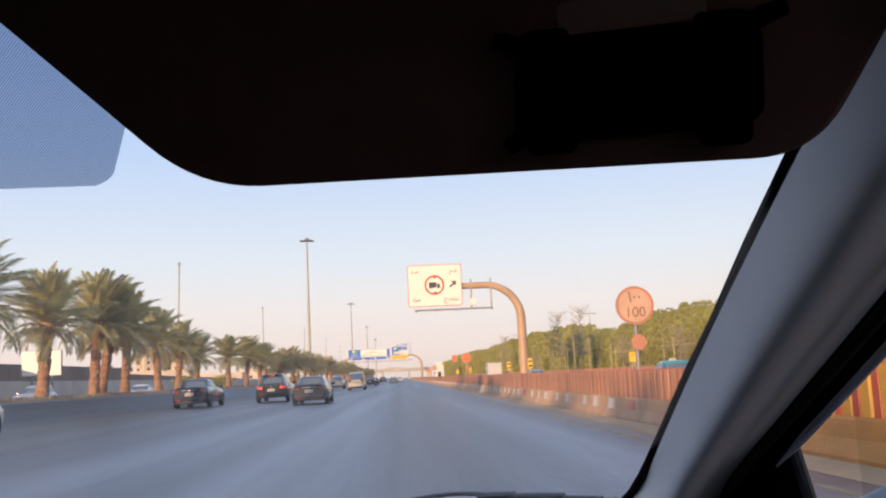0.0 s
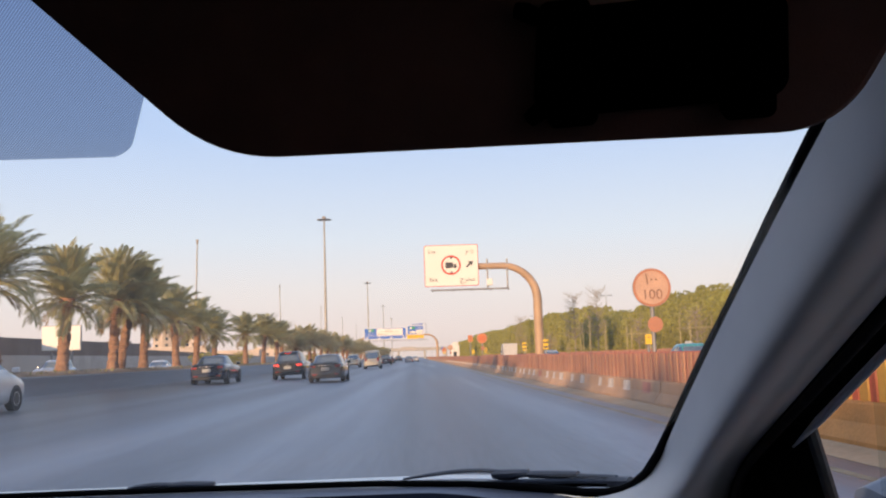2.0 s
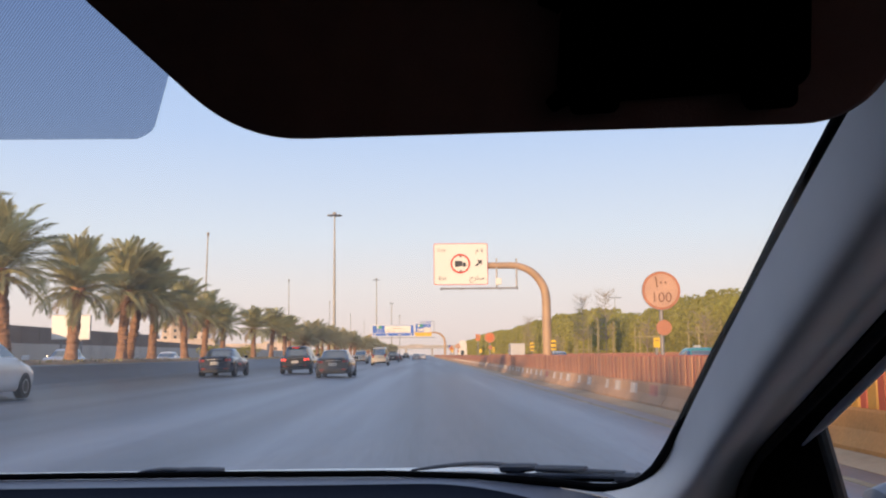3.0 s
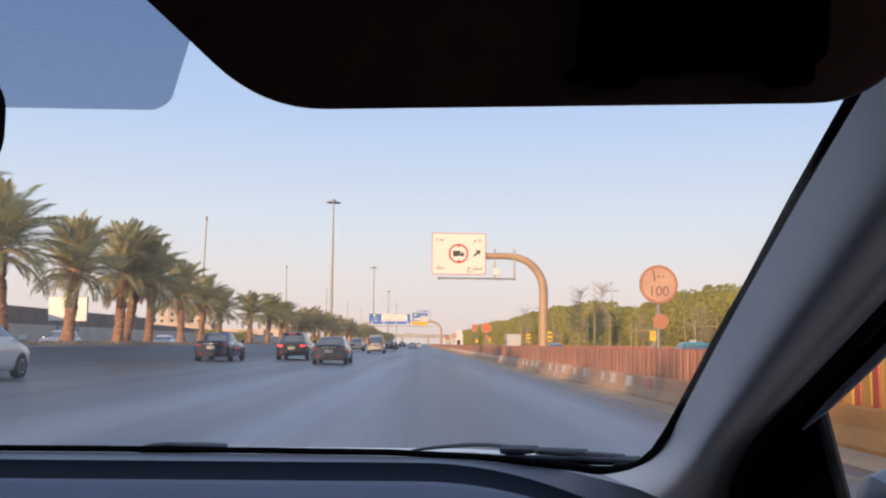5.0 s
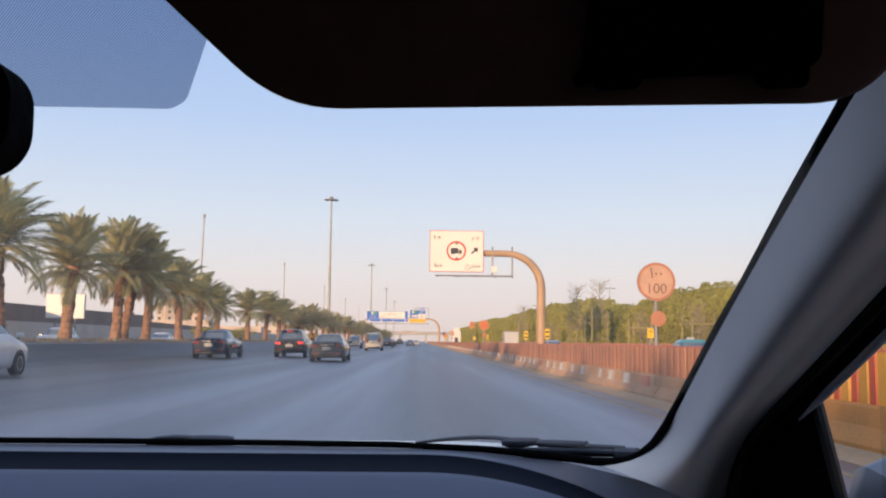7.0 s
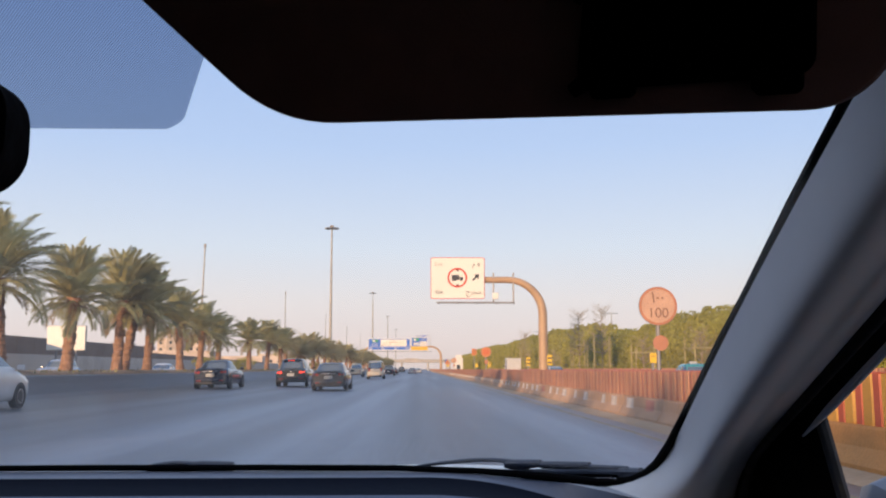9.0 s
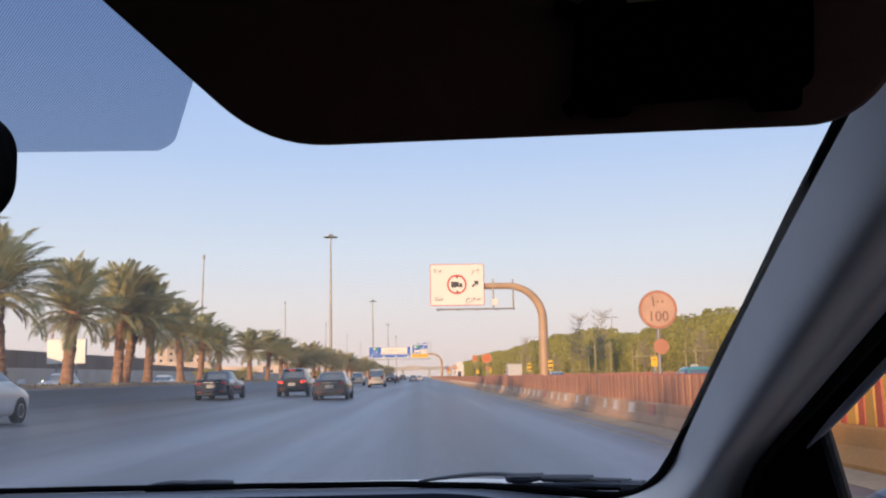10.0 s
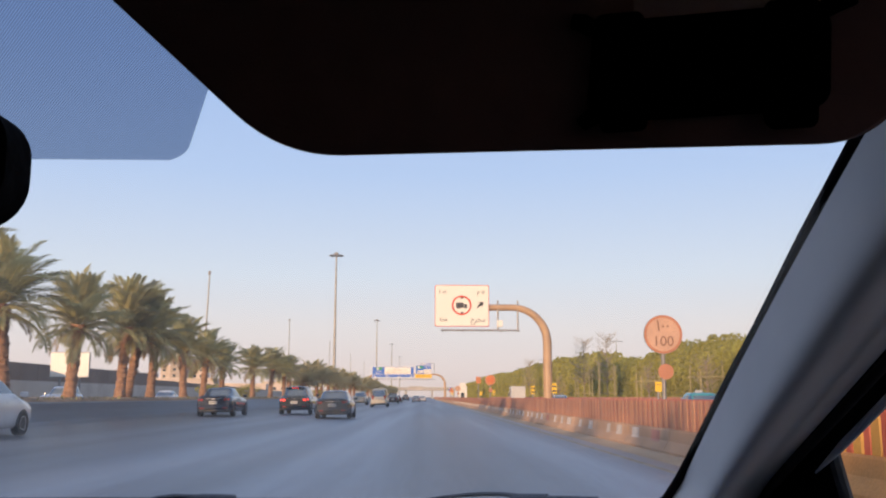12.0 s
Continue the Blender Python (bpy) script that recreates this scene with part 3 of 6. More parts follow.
def palm(height, spread, seed, whole):
    """whole: each leaf is a part of its own; otherwise the crown is one part."""
    r = random.Random(seed)
    root = thing("date_palm", "date palm with shaggy grey-green crown and rough brown trunk", "palm tree", group="date palms in the median")
    bm, top = palm_trunk(height, 0.215, seed)
    part("trunk", bm, "bark", root, smooth=True)
    count = 52
    kinds = [frond_mesh(spread * 1.12, 8, 40, 62, seed=seed), frond_mesh(spread * 1.22, 8, 60, 66, seed=seed + 1), frond_mesh(spread * 1.14, 8, 80, 62, seed=seed + 2)]
    dry = frond_mesh(spread * 0.9, 0, 85, 36, seed=seed + 3)
    placed = []
    for k in range(count):
        t = k / (count - 1)
        az = k * 137.5 + r.uniform(-14, 14)
        el = 85 - 95 * t ** 1.15 + r.uniform(-12, 12)
        which = 0 if t < 0.35 else (1 if t < 0.72 else 2)
        s = r.uniform(0.85, 1.12) * (0.82 + 0.18 * math.sin(math.pi * min(1, t + 0.25)))
        m = Matrix.Translation(top + Vector((0, 0, 0.12 - 0.35 * t))) @ pose(0, 0, 0, r.uniform(-12, 12), -el, az) @ Matrix.Diagonal((s, s, s, 1))
        # pose turns about x first, then lifts the leaf, then turns it round the trunk
        placed.append((3 if (t > 0.9 and r.random() < 0.6) else which, m))
    srcs = kinds + [dry]
    if whole:
        made = {}
        for w, m in placed:
            if w not in made:
                made[w] = raw("frond", *srcs[w], "frond_dry" if w == 3 else "frond", root)
                made[w].matrix_basis = m
            else:
                share("frond", made[w], m, root)
    else:
        v, f, vd, fd = [], [], [], []
        for w, m in placed:
            V, F = (vd, fd) if w == 3 else (v, f)
            i = len(V)
            V += [m @ Vector(p) for p in srcs[w][0]]
            F += [tuple(i + q for q in face) for face in srcs[w][1]]
        raw("crown", v, f, "crown", root)
        if vd:
            raw("dry_fronds", vd, fd, "frond_dry", root, "brown dry hanging leaves")
    return root


near_palms = [palm(3.35, 2.25, 21, True), palm(3.6, 2.35, 22, True), palm(3.05, 2.15, 23, True)]
far_palms = [palm(3.3, 2.25, 31, False), palm(2.9, 2.2, 32, False), palm(3.7, 2.35, 33, False), palm(2.6, 2.1, 34, False)]
PALM_X, BED = -14.75, 1.16
near_at = [(27.0, 1.0, 1.0), (32.3, 0.98, 0.90), (38.2, 0.98, 0.98), (44.8, 0.98, 1.0), (46.1, 0.95, 0.88), (49.5, 0.95, 1.02), (56.4, 0.92, 0.86), (61.7, 0.85, 0.72), (67.3, 0.82, 0.74), (79.5, 0.86, 0.75), (87.5, 0.88, 0.75), (97.5, 0.88, 0.82)]
used = set()


def put_palm(src, y, s, tall, r, lean=0.0, loose=0.45):
    m = pose(PALM_X + r.uniform(-loose, loose), y, BED - 0.03, r.uniform(-3, 3), lean + r.uniform(-3, 3), 0) @ pose(0, 0, 0, 0, 0, r.uniform(0, 360))
    if src.name in used:
        ob = copy_thing(src, m)
    else:
        used.add(src.name)
        ob = src
        ob.matrix_basis = m
    ob.scale = (s, s, tall)


r9 = random.Random(5)
for k, (y, s, tall) in enumerate(near_at):
    put_palm(near_palms[k % 3], y, s, tall, r9, 11.0 if k == 4 else 0.0, 0.12)
y = 103.0
while y < 460:
    put_palm(far_palms[r9.randrange(4)], y, r9.uniform(0.82, 1.02), r9.uniform(0.68, 0.86), r9)
    y += r9.uniform(4.6, 7.0) * (1 if y < 200 else 1.15)
# median palms behind the view, unseen, spaced closer to shade the left lanes
y = 21.5
while y > -60:
    put_palm(far_palms[r9.randrange(4)], y, r9.uniform(0.9, 1.05), r9.uniform(0.85, 1.0), r9)
    y -= r9.uniform(3.9, 5.4)


# ---------------------------------------------------------------- hedge of trees beyond the exit road
def hedge_top(y):
    base = 4.9 if y < 50 else 4.9 + min(2.4, (y - 50) * 0.02)
    return base + 1.1 * noise.noise((0.3, y * 0.055, 1.7)) + 0.95 * noise.noise((4.3, y * 0.19, 0.7)) + 0.5 * noise.noise((1.3, y * 0.6, 2.7))


def hedge(name, y0, y1, size, density, seed, label):
    r = random.Random(seed)
    root = thing(name, label, "hedge", kind="stuff")
    xf = 20.0
    # inner mass: solid core, the shade between the leaves put into its darker colour
    n = int((y1 - y0) / 1.5)
    rings = []
    for i in range(n + 1):
        y = y0 + (y1 - y0) * i / n
        h = hedge_top(y) - 0.5
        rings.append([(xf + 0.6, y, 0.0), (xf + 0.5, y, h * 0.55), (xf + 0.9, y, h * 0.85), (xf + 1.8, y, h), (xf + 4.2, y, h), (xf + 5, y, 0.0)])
    part("shaded_mass", loft(bmesh.new(), rings), "leaf_shade", root)
    verts, faces = [], []
    count = int((y1 - y0) * 8.0 * density)
    for k in range(count):
        y = r.uniform(y0, y1)
        h = hedge_top(y)
        s = r.random()
        if s < 0.68:
            z = h * (r.random() ** 0.85)
            bulge = max(0.0, (z / h - 0.6)) ** 2 * 6.5
            x = xf + bulge + 0.30 * noise.noise((z * 0.5, y * 0.3, 3.0)) + 0.16 * noise.noise((z * 1.4, y * 1.3, 9.0)) + r.uniform(-0.3, 0.15)
        else:
            x = xf + 0.9 + r.random() * 3.0
            z = h - 0.15 + r.uniform(-0.35, 0.2) + 0.25 * noise.noise((x, y * 0.9, 5.0))
        c = Vector((x, y, max(0.15, z)))
        d = Vector((r.gauss(-0.5, 0.55), r.gauss(-0.6, 0.55), r.gauss(0.35, 0.5))).normalized()
        a = d.orthogonal().normalized()
        b = d.cross(a)
        t = r.uniform(0, 6.28)
        u, v = a * math.cos(t) + b * math.sin(t), b * math.cos(t) - a * math.sin(t)
        q = size * r.uniform(0.6, 1.25)
        i = len(verts)
        verts += [c - u * q, c + v * q * 0.5, c + u * q, c - v * q * 0.5]
        faces.append((i, i + 1, i + 2, i + 3))
    raw("leaves", verts, faces, "leaf", root)
    return root


hedge("hedge", 14, 110, 0.15, 66, 1, "tall dense green hedge of trees in warm evening light")
hedge("far_hedge", 110, 250, 0.26, 24, 2, "tall green hedge further along the exit road")
hedge("distant_hedge", 250, 480, 0.5, 6, 3, "tall green hedge merging in the distance")


def guard(h, w, seed, tall=1.15):
    """Timber frame that props a young tree."""
    r = random.Random(seed)
    root = thing("tree_guard", "weathered timber frame propping a thin young tree", "tree guard", group="tree guards by the hedge")
    for sx in (-1, 1):
        for sy in (-1, 1):
            part("post", tube(bmesh.new(), [(sx * w / 2, sy * w / 2, 0), (sx * w / 2 * 0.96, sy * w / 2, h + r.uniform(-0.3, 0.2))], 0.05, 6), "bamboo", root)
    for z in (0.35 * h, 0.8 * h):
        for sy in (-1, 1):
            part("rail", tube(bmesh.new(), [(-w * 0.62, sy * w / 2, z), (w * 0.62, sy * w / 2, z + r.uniform(-.05, .05))], 0.04, 6), "bamboo", root)
        for sx in (-1, 1):
            part("rail", tube(bmesh.new(), [(sx * w / 2, -w * 0.6, z), (sx * w / 2, w * 0.6, z)], 0.04, 6), "bamboo", root)
    bm = bmesh.new()
    tube(bm, [(0, 0, 0), (0.05, 0, h * 0.6), (0, 0.05, h * tall)], [0.06, 0.045, 0.015], 6)
    for k in range(int(42 * tall ** 2)):
        z = h * r.uniform(0.5, 0.97 * tall)
        a, l = r.uniform(0, 6.28), r.uniform(0.4, 1.15) * tall * (1.15 - 0.5 * z / (h * tall))
        foot, tip = Vector((0, 0, z)), Vector((math.cos(a) * l, math.sin(a) * l, z + l * r.uniform(0.25, 0.9)))
        elbow = foot.lerp(tip, 0.5) - Vector((0, 0, 0.08 * l))
        tube(bm, [foot, elbow, tip], [0.022, 0.014, 0.006], 4, caps=False)
        for _ in range(3):
            c = elbow.lerp(tip, r.uniform(0.1, 1.0))
            tube(bm, [c, c + Vector((r.uniform(-0.3, 0.3), r.uniform(-0.3, 0.3), r.uniform(0.05, 0.4)))], [0.010, 0.004], 3, caps=False)
    part("young_tree", bm, "twig", root, "thin bare young tree")
    return root


g1, g2 = guard(3.1, 1.5, 1), guard(4.6, 1.5, 2, 1.6)
g1.matrix_basis = pose(15.0 + 2.6, 72.0, 0)
g2.matrix_basis = pose(16.7, 96.0, 0)
for k, y in enumerate((30, 44, 58, 88, 118, 150, 185)):
    copy_thing((g1, g2)[k % 2 if y > 80 else 0], pose(17.6 + rng.uniform(-0.3, 0.4), y + rng.uniform(-2, 2), 0, 0, 0, rng.uniform(-9, 9)))


# ---------------------------------------------------------------- overhead signs
def bent_pole(bm, x0, x1, z_arm, bend, r, seg=18):
    """From the foot at x0 up, through a quarter bend, to x1 along the arm."""
    s = 1 if x1 > x0 else -1
    pts = [(x0, 0, -0.1), (x0, 0, 0.8), (x0, 0, z_arm - bend)]
    for k in range(1, 11):
        a = radians(9 * k)
        pts.append((x0 + s * bend * (1 - math.cos(a)), 0, z_arm - bend + bend * math.sin(a)))
    pts.append((x1, 0, z_arm))
    n = len(pts)
    return tube(bm, pts, [r * (1.12 - 0.35 * i / (n - 1)) for i in range(n)], seg)


def arrow(bm, c, size, turn, y):
    """A flat arrow that points along turn (degrees from right, anticlockwise)."""
    pts = [(-0.5, -0.1), (0.05, -0.1), (0.05, -0.36), (0.5, 0.0), (0.05, 0.36), (0.05, 0.1), (-0.5, 0.1)]
    ca, sa = math.cos(radians(turn)), math.sin(radians(turn))
    def ringat(yy):
        return [(c[0] + size * (px * ca - pz * sa), yy, c[1] + size * (px * sa + pz * ca)) for px, pz in pts]
    return loft(bm, [ringat(y - 0.003), ringat(y + 0.003)])


def truck_sign():
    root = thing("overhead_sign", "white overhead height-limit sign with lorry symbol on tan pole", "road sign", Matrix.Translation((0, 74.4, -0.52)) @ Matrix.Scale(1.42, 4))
    pole = part("pole", bent_pole(bmesh.new(), 7.05, 3.3, 6.35, 2.0, 0.24), "pole_tan", root, "tan painted bent steel pole", True)
    part("collar", disc(bmesh.new(), (7.05, 0, 0.44), 0.42, 0.24, 20, "Z"), "concrete", root)
    for x in (4.2, 5.35):
        part("hanger", tube(bmesh.new(), [(x, -0.12, 6.75), (x, -0.12, 5.0)], 0.05, 8), "galvanised", root)
    part("walkway_rail", boxed((3.15, -0.45, 5.0), (4.5, 0.12, 0.10), 0.02), "galvanised", root)
    for x in (1.0, 2.1, 3.2, 4.3, 5.3):
        part("bracket", tube(bmesh.new(), [(x, 0.1, 5.06), (x, -0.95, 4.9)], 0.045, 6), "galvanised", root)
    part("lamp_box", boxed((4.3, -0.2, 5.4), (0.34, 0.25, 0.38), 0.03), "sign_white", root)
    bx, bz, w, h = 2.12, 6.42, 3.12, 2.40
    board = part("board", plate(bmesh.new(), (bx, -0.3, bz), w, h, 0.06, 0.10), "sign_red", root, "white sign face with a thin red border")
    part("face", plate(bmesh.new(), (bx, -0.335, bz), w - 0.07, h - 0.07, 0.012, 0.09), "sign_white", board)
    y = -0.347
    part("prohibition_ring", ring(bmesh.new(), (bx - 0.02, y, bz + 0.02), 0.47, 0.57, 0.012), "sign_red", board)
    part("lorry_box", boxed((bx - 0.12, y, bz + 0.05), (0.44, 0.01, 0.26), 0.004), "sign_black", board)
    part("lorry_cab", boxed((bx + 0.21, y, bz + 0.0), (0.17, 0.01, 0.17), 0.004), "sign_black", board)
    part("lorry_bed", boxed((bx, y - 0.001, bz - 0.10), (0.68, 0.01, 0.04)), "sign_black", board)
    for dx in (-0.26, -0.14, 0.2):
        part("lorry_wheel", disc(bmesh.new(), (bx + dx, y - 0.002, bz - 0.13), 0.05, 0.01, 16), "sign_black", board)
    for s in (-1, 1):
        tri = bmesh.new()
        loft(tri, [[(bx - 0.11, yy, bz + 0.02 + s * 0.47), (bx + 0.11, yy, bz + 0.02 + s * 0.47), (bx, yy, bz + 0.02 + s * 0.34)] for yy in (y - 0.004, y + 0.004)])
        part("marker", tri, "sign_black", board)
    part("arrow", arrow(bmesh.new(), (bx + 1.05, bz + 0.05), 0.52, 42, y), "sign_black", board)
    lettering("letters", "5 m", 0.30, "sign_black", (bx - 1.12, y, bz + 0.80), board)
    lettering("letters", "Exit", 0.30, "sign_black", (bx - 1.05, y, bz - 0.82), board)
    lettering("letters", "\uFEE1 \u0665", 0.36, "sign_black", (bx + 1.08, y, bz + 0.80), board)
    lettering("letters", "\uFE9D\uFEAE\uFEA8\uFEE3", 0.40, "sign_black", (bx + 0.92, y, bz - 0.80), board)
    return root


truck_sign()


def bars(parent, x0, x1, z, h, y, material, n, seed):
    """Words too far off to read: short bars of their size."""
    r = random.Random(seed)
    x = x0
    w = (x1 - x0) / n
    for k in range(n):
        part("word", boxed((x + w * 0.5, y, z), (w * r.uniform(0.7, 0.88), 0.006, h * r.uniform(0.75, 1.0)), 0.002), material, parent)
        x += w


def gantry():
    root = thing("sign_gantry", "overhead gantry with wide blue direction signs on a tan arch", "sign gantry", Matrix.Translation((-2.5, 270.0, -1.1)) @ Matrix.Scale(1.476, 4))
    arch = bmesh.new()
    bent_pole(arch, 5.75, -2.5, 6.0, 2.0, 0.22)
    part("right_pole", arch, "pole_tan", root, smooth=True)
    part("left_pole", bent_pole(bmesh.new(), -9.9, -2.4, 6.0, 2.0, 0.22), "pole_tan", root, smooth=True)
    part("walkway_rail", boxed((-2.6, -0.5, 5.05), (12.8, 0.14, 0.12), 0.02), "galvanised", root)
    for k in range(12):
        part("bracket", tube(bmesh.new(), [(-8.8 + 1.13 * k, 0, 5.1), (-8.8 + 1.13 * k, -0.95, 4.95)], 0.05, 6), "galvanised", root)
    part("camera_mast", tube(bmesh.new(), [(3.6, 0, 6.1), (3.6, 0, 8.1), (3.4, 0, 8.35), (3.1, 0, 8.2)], 0.05, 8), "galvanised", root)
    big = part("board", plate(bmesh.new(), (-4.6, -0.32, 6.45), 8.4, 2.2, 0.06, 0.1), "sign_white", root, "wide blue direction board with a white panel")
    part("face", plate(bmesh.new(), (-4.6, -0.357, 6.45), 8.2, 2.06, 0.012, 0.09), "sign_blue", big)
    part("panel", plate(bmesh.new(), (-3.7, -0.37, 6.72), 5.2, 1.34, 0.012, 0.03), "sign_white", big)
    y = -0.38
    bars(big, -4.75, -2.85, 6.85, 0.15, y, "sign_brown", 2, 1)
    lettering("letters", "\uFEF2\uFEDF\uFEED\uFEAA\uFEDF\uFE8D", 0.36, "sign_brown", (-5.35, y, 6.87), big)
    lettering("letters", "\uFEA9\uFE8E\uFE98\uFEB3\uFE83", 0.36, "sign_brown", (-2.3, y, 6.87), big)
    bars(big, -4.1, -3.4, 7.24, 0.12, y, "sign_back", 1, 9)
    bars(big, -6.2, -3.9, 6.33, 0.13, y, "sign_brown", 2, 2)
    lettering("letters", "International Stadium", 0.26, "sign_brown", (-2.55, y, 6.33), big)
    lettering("letters", "Dammam", 0.32, "sign_white", (-7.45, -0.368, 6.2), big)
    lettering("letters", "\uFEE1\uFE8E\uFEE3\uFEAA\uFEDF\uFE8D", 0.42, "sign_white", (-7.45, -0.368, 6.6), big)
    part("emblem", plate(bmesh.new(), (-7.4, -0.368, 7.12), 1.1, 0.5, 0.012, 0.03), "sign_green", big)
    part("emblem_field", plate(bmesh.new(), (-7.65, y, 7.12), 0.4, 0.4, 0.008, 0.12), "sign_white", big)
    part("rule", boxed((-4.6, -0.368, 5.92), (8.0, 0.01, 0.04)), "sign_white", big)
    for x in (-8.2, -5.8, -3.4, -1.0):
        part("lane_arrow", arrow(bmesh.new(), (x, 5.66), 0.62, -90, -0.368), "sign_white", big)
    sub = part("board", plate(bmesh.new(), (1.45, -0.32, 6.95), 3.2, 1.8, 0.06, 0.1), "sign_white", root, "blue exit direction board")
    part("face", plate(bmesh.new(), (1.45, -0.357, 6.95), 3.06, 1.66, 0.012, 0.09), "sign_blue", sub)
    part("panel", plate(bmesh.new(), (2.2, -0.37, 6.6), 1.4, 0.85, 0.012, 0.03), "sign_white", sub)
    part("emblem", plate(bmesh.new(), (0.8, -0.37, 7.4), 1.1, 0.5, 0.012, 0.03), "sign_green", sub)
    for x in (0.5, 1.1):
        part("panel", plate(bmesh.new(), (x, -0.37, 6.55), 0.5, 0.5, 0.012, 0.03), "sign_white", sub)
    lettering("letters", "Airport", 0.3, "sign_black", (2.2, y, 6.38), sub)
    lettering("letters", "Kharj", 0.3, "sign_white", (2.2, -0.37, 7.22), sub)
    lettering("letters", "\uFE9D\uFEAE\uFEA8\uFEDF\uFE8D", 0.42, "sign_white", (2.2, -0.37, 7.55), sub)
    lettering("letters", "\uFEAD\uFE8E\uFEC4\uFEE4\uFEDF\uFE8D", 0.36, "sign_black", (2.2, y, 6.78), sub)
    part("pictogram", arrow(bmesh.new(), (0.5, 6.55), 0.34, 180, y), "sign_black", sub)
    part("emblem_field", plate(bmesh.new(), (0.53, y, 7.38), 0.42, 0.4, 0.008, 0.12), "sign_white", sub)
    exitb = part("exit_board", plate(bmesh.new(), (1.9, -0.32, 8.1), 2.2, 0.42, 0.06, 0.06), "sign_white", root, "small blue exit number board")
    part("face", plate(bmesh.new(), (1.9, -0.357, 8.1), 2.08, 0.34, 0.012, 0.05), "sign_blue", exitb)
    bars(exitb, 1.0, 2.1, 8.1, 0.2, -0.368, "sign_white", 2, 6)
    lettering("letters", "\uFE9D\uFEAE\uFEA8\uFEE3", 0.3, "sign_white", (2.5, -0.368, 8.12), exitb)
    yel = part("lane_board", plate(bmesh.new(), (1.45, -0.32, 5.65), 3.3, 0.74, 0.06, 0.06), "sign_yellow", root, "yellow exit lane board with an arrow")
    for k, z in ((7, 5.78), (8, 5.5)):
        bars(yel, 0.0, 1.0, z, 0.12, -0.355, "sign_orange", 2, k)
        bars(yel, 1.95, 2.9, z, 0.14, -0.355, "sign_orange", 2, k + 4)
    part("lane_arrow", arrow(bmesh.new(), (1.45, 5.65), 0.5, -90, -0.355), "sign_black", yel)
    return root


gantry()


def speed_sign(m, label, lettered=True, face="sign_faded", lower=True, r=0.48, z=2.77):
    root = thing("speed_sign", label, "road sign", m, "round road signs beside the exit road")
    part("post", tube(bmesh.new(), [(0, 0, 0), (0, 0, z + 0.3)], 0.05, 10), "galvanised", root)
    d = part("disc", disc(bmesh.new(), (0, -0.07, z), r, 0.03, 40), "sign_back", root)
    part("face", disc(bmesh.new(), (0, -0.09, z), r - 0.02, 0.012, 40), face, d, "sun-faded round sign face")
    part("border", ring(bmesh.new(), (0, -0.098, z), r * 0.86, r * 0.985, 0.012), "sign_rim", d)
    if lettered:
        lettering("letters", "100", 0.35, "sign_brown", (0, -0.10, z - 0.18), d)
        lettering("letters", "\u0661\u0660\u0660", 0.40, "sign_brown", (0, -0.10, z + 0.20), d)
    else:
        bars(d, -0.27, 0.27, z + 0.1, 0.10, -0.10, "sign_red", 2, 3)
        bars(d, -0.27, 0.27, z - 0.10, 0.10, -0.10, "sign_red", 2, 4)
    if lower:
        low = part("lower_disc", disc(bmesh.new(), (0.04, -0.07, z - 0.91), 0.19, 0.02, 28), "sign_rim", root, "small faded orange disc")
    return root


speed_sign(pose(5.86, 22.4, 0), "faded round speed limit sign reading 100 behind the barrier")
speed_sign(pose(6.0, 84.0, 0), "round orange works sign on a post behind the barrier", False, "sign_orange")
speed_sign(pose(9.6, -22.0, 0), "round orange works sign on a post behind the barrier", False, "sign_orange")
speed_sign(pose(6.1, 168.0, 0), "faded round speed limit sign reading 100 behind the barrier")
for y, x in ((51.0, 7.2), (62.0, 7.3), (98.0, 7.4)):
    root = thing("marker_post", "small yellow and black hazard board on a thin post", "hazard marker", pose(x, y, 0), "hazard markers behind the barrier")
    part("post", tube(bmesh.new(), [(0, 0, 0), (0, 0, 1.9)], 0.03, 8), "galvanised", root)
    b = part("board", boxed((0, -0.05, 1.72), (0.28, 0.03, 0.55), 0.01), "sign_yellow", root)
    for k in range(2):
        part("stripe", boxed((0, -0.07, 1.58 + 0.25 * k), (0.24, 0.008, 0.09), 0, None), "sign_black", b)


def flag_board(m, w, h, z, face, label, marks):
    """A plain board on one post."""
    root = thing("board_sign", label, "road sign", m, "boards on posts behind the barrier")
    part("post", tube(bmesh.new(), [(0, 0, 0), (0, 0, z + h * 0.4)], 0.045, 10), "galvanised", root)
    b = part("board", plate(bmesh.new(), (0, -0.07, z), w, h, 0.03, 0.03), face, root)
    for k in range(marks):
        part("bar", boxed((0, -0.092, z + h * (0.2 - 0.2 * k)), (w * 0.6, 0.008, h * 0.08)), "sign_brown", b)
    return root


flag_board(pose(6.9, 118.0, 0), 0.62, 0.85, 3.4, "sign_orange", "orange works board with two lines on a post", 2)
flag_board(pose(7.65, 30.0, 0), 0.22, 0.32, 1.58, "sign_yellow", "small yellow board with a dark mark on a post", 1)
flag_board(pose(7.6, 124.0, 0), 0.35, 0.5, 1.7, "sign_yellow", "small yellow board on a short post", 1)
flag_board(pose(9.4, 318.0, 0), 0.9, 0.7, 2.4, "sign_yellow", "yellow and black board on a post by the exit", 1)

warn = thing("warning_sign", "orange triangular warning sign on a post behind the barrier", "road sign", pose(7.2, 246.0, 0))
part("post", tube(bmesh.new(), [(0, 0, 0), (0, 0, 3.2)], 0.05, 10), "galvanised", warn)
tri_face = part("board", loft(bmesh.new(), [[(-0.75, y, 2.5), (0.75, y, 2.5), (0.0, y, 3.8)] for y in (-0.08, -0.05)]), "sign_orange", warn)
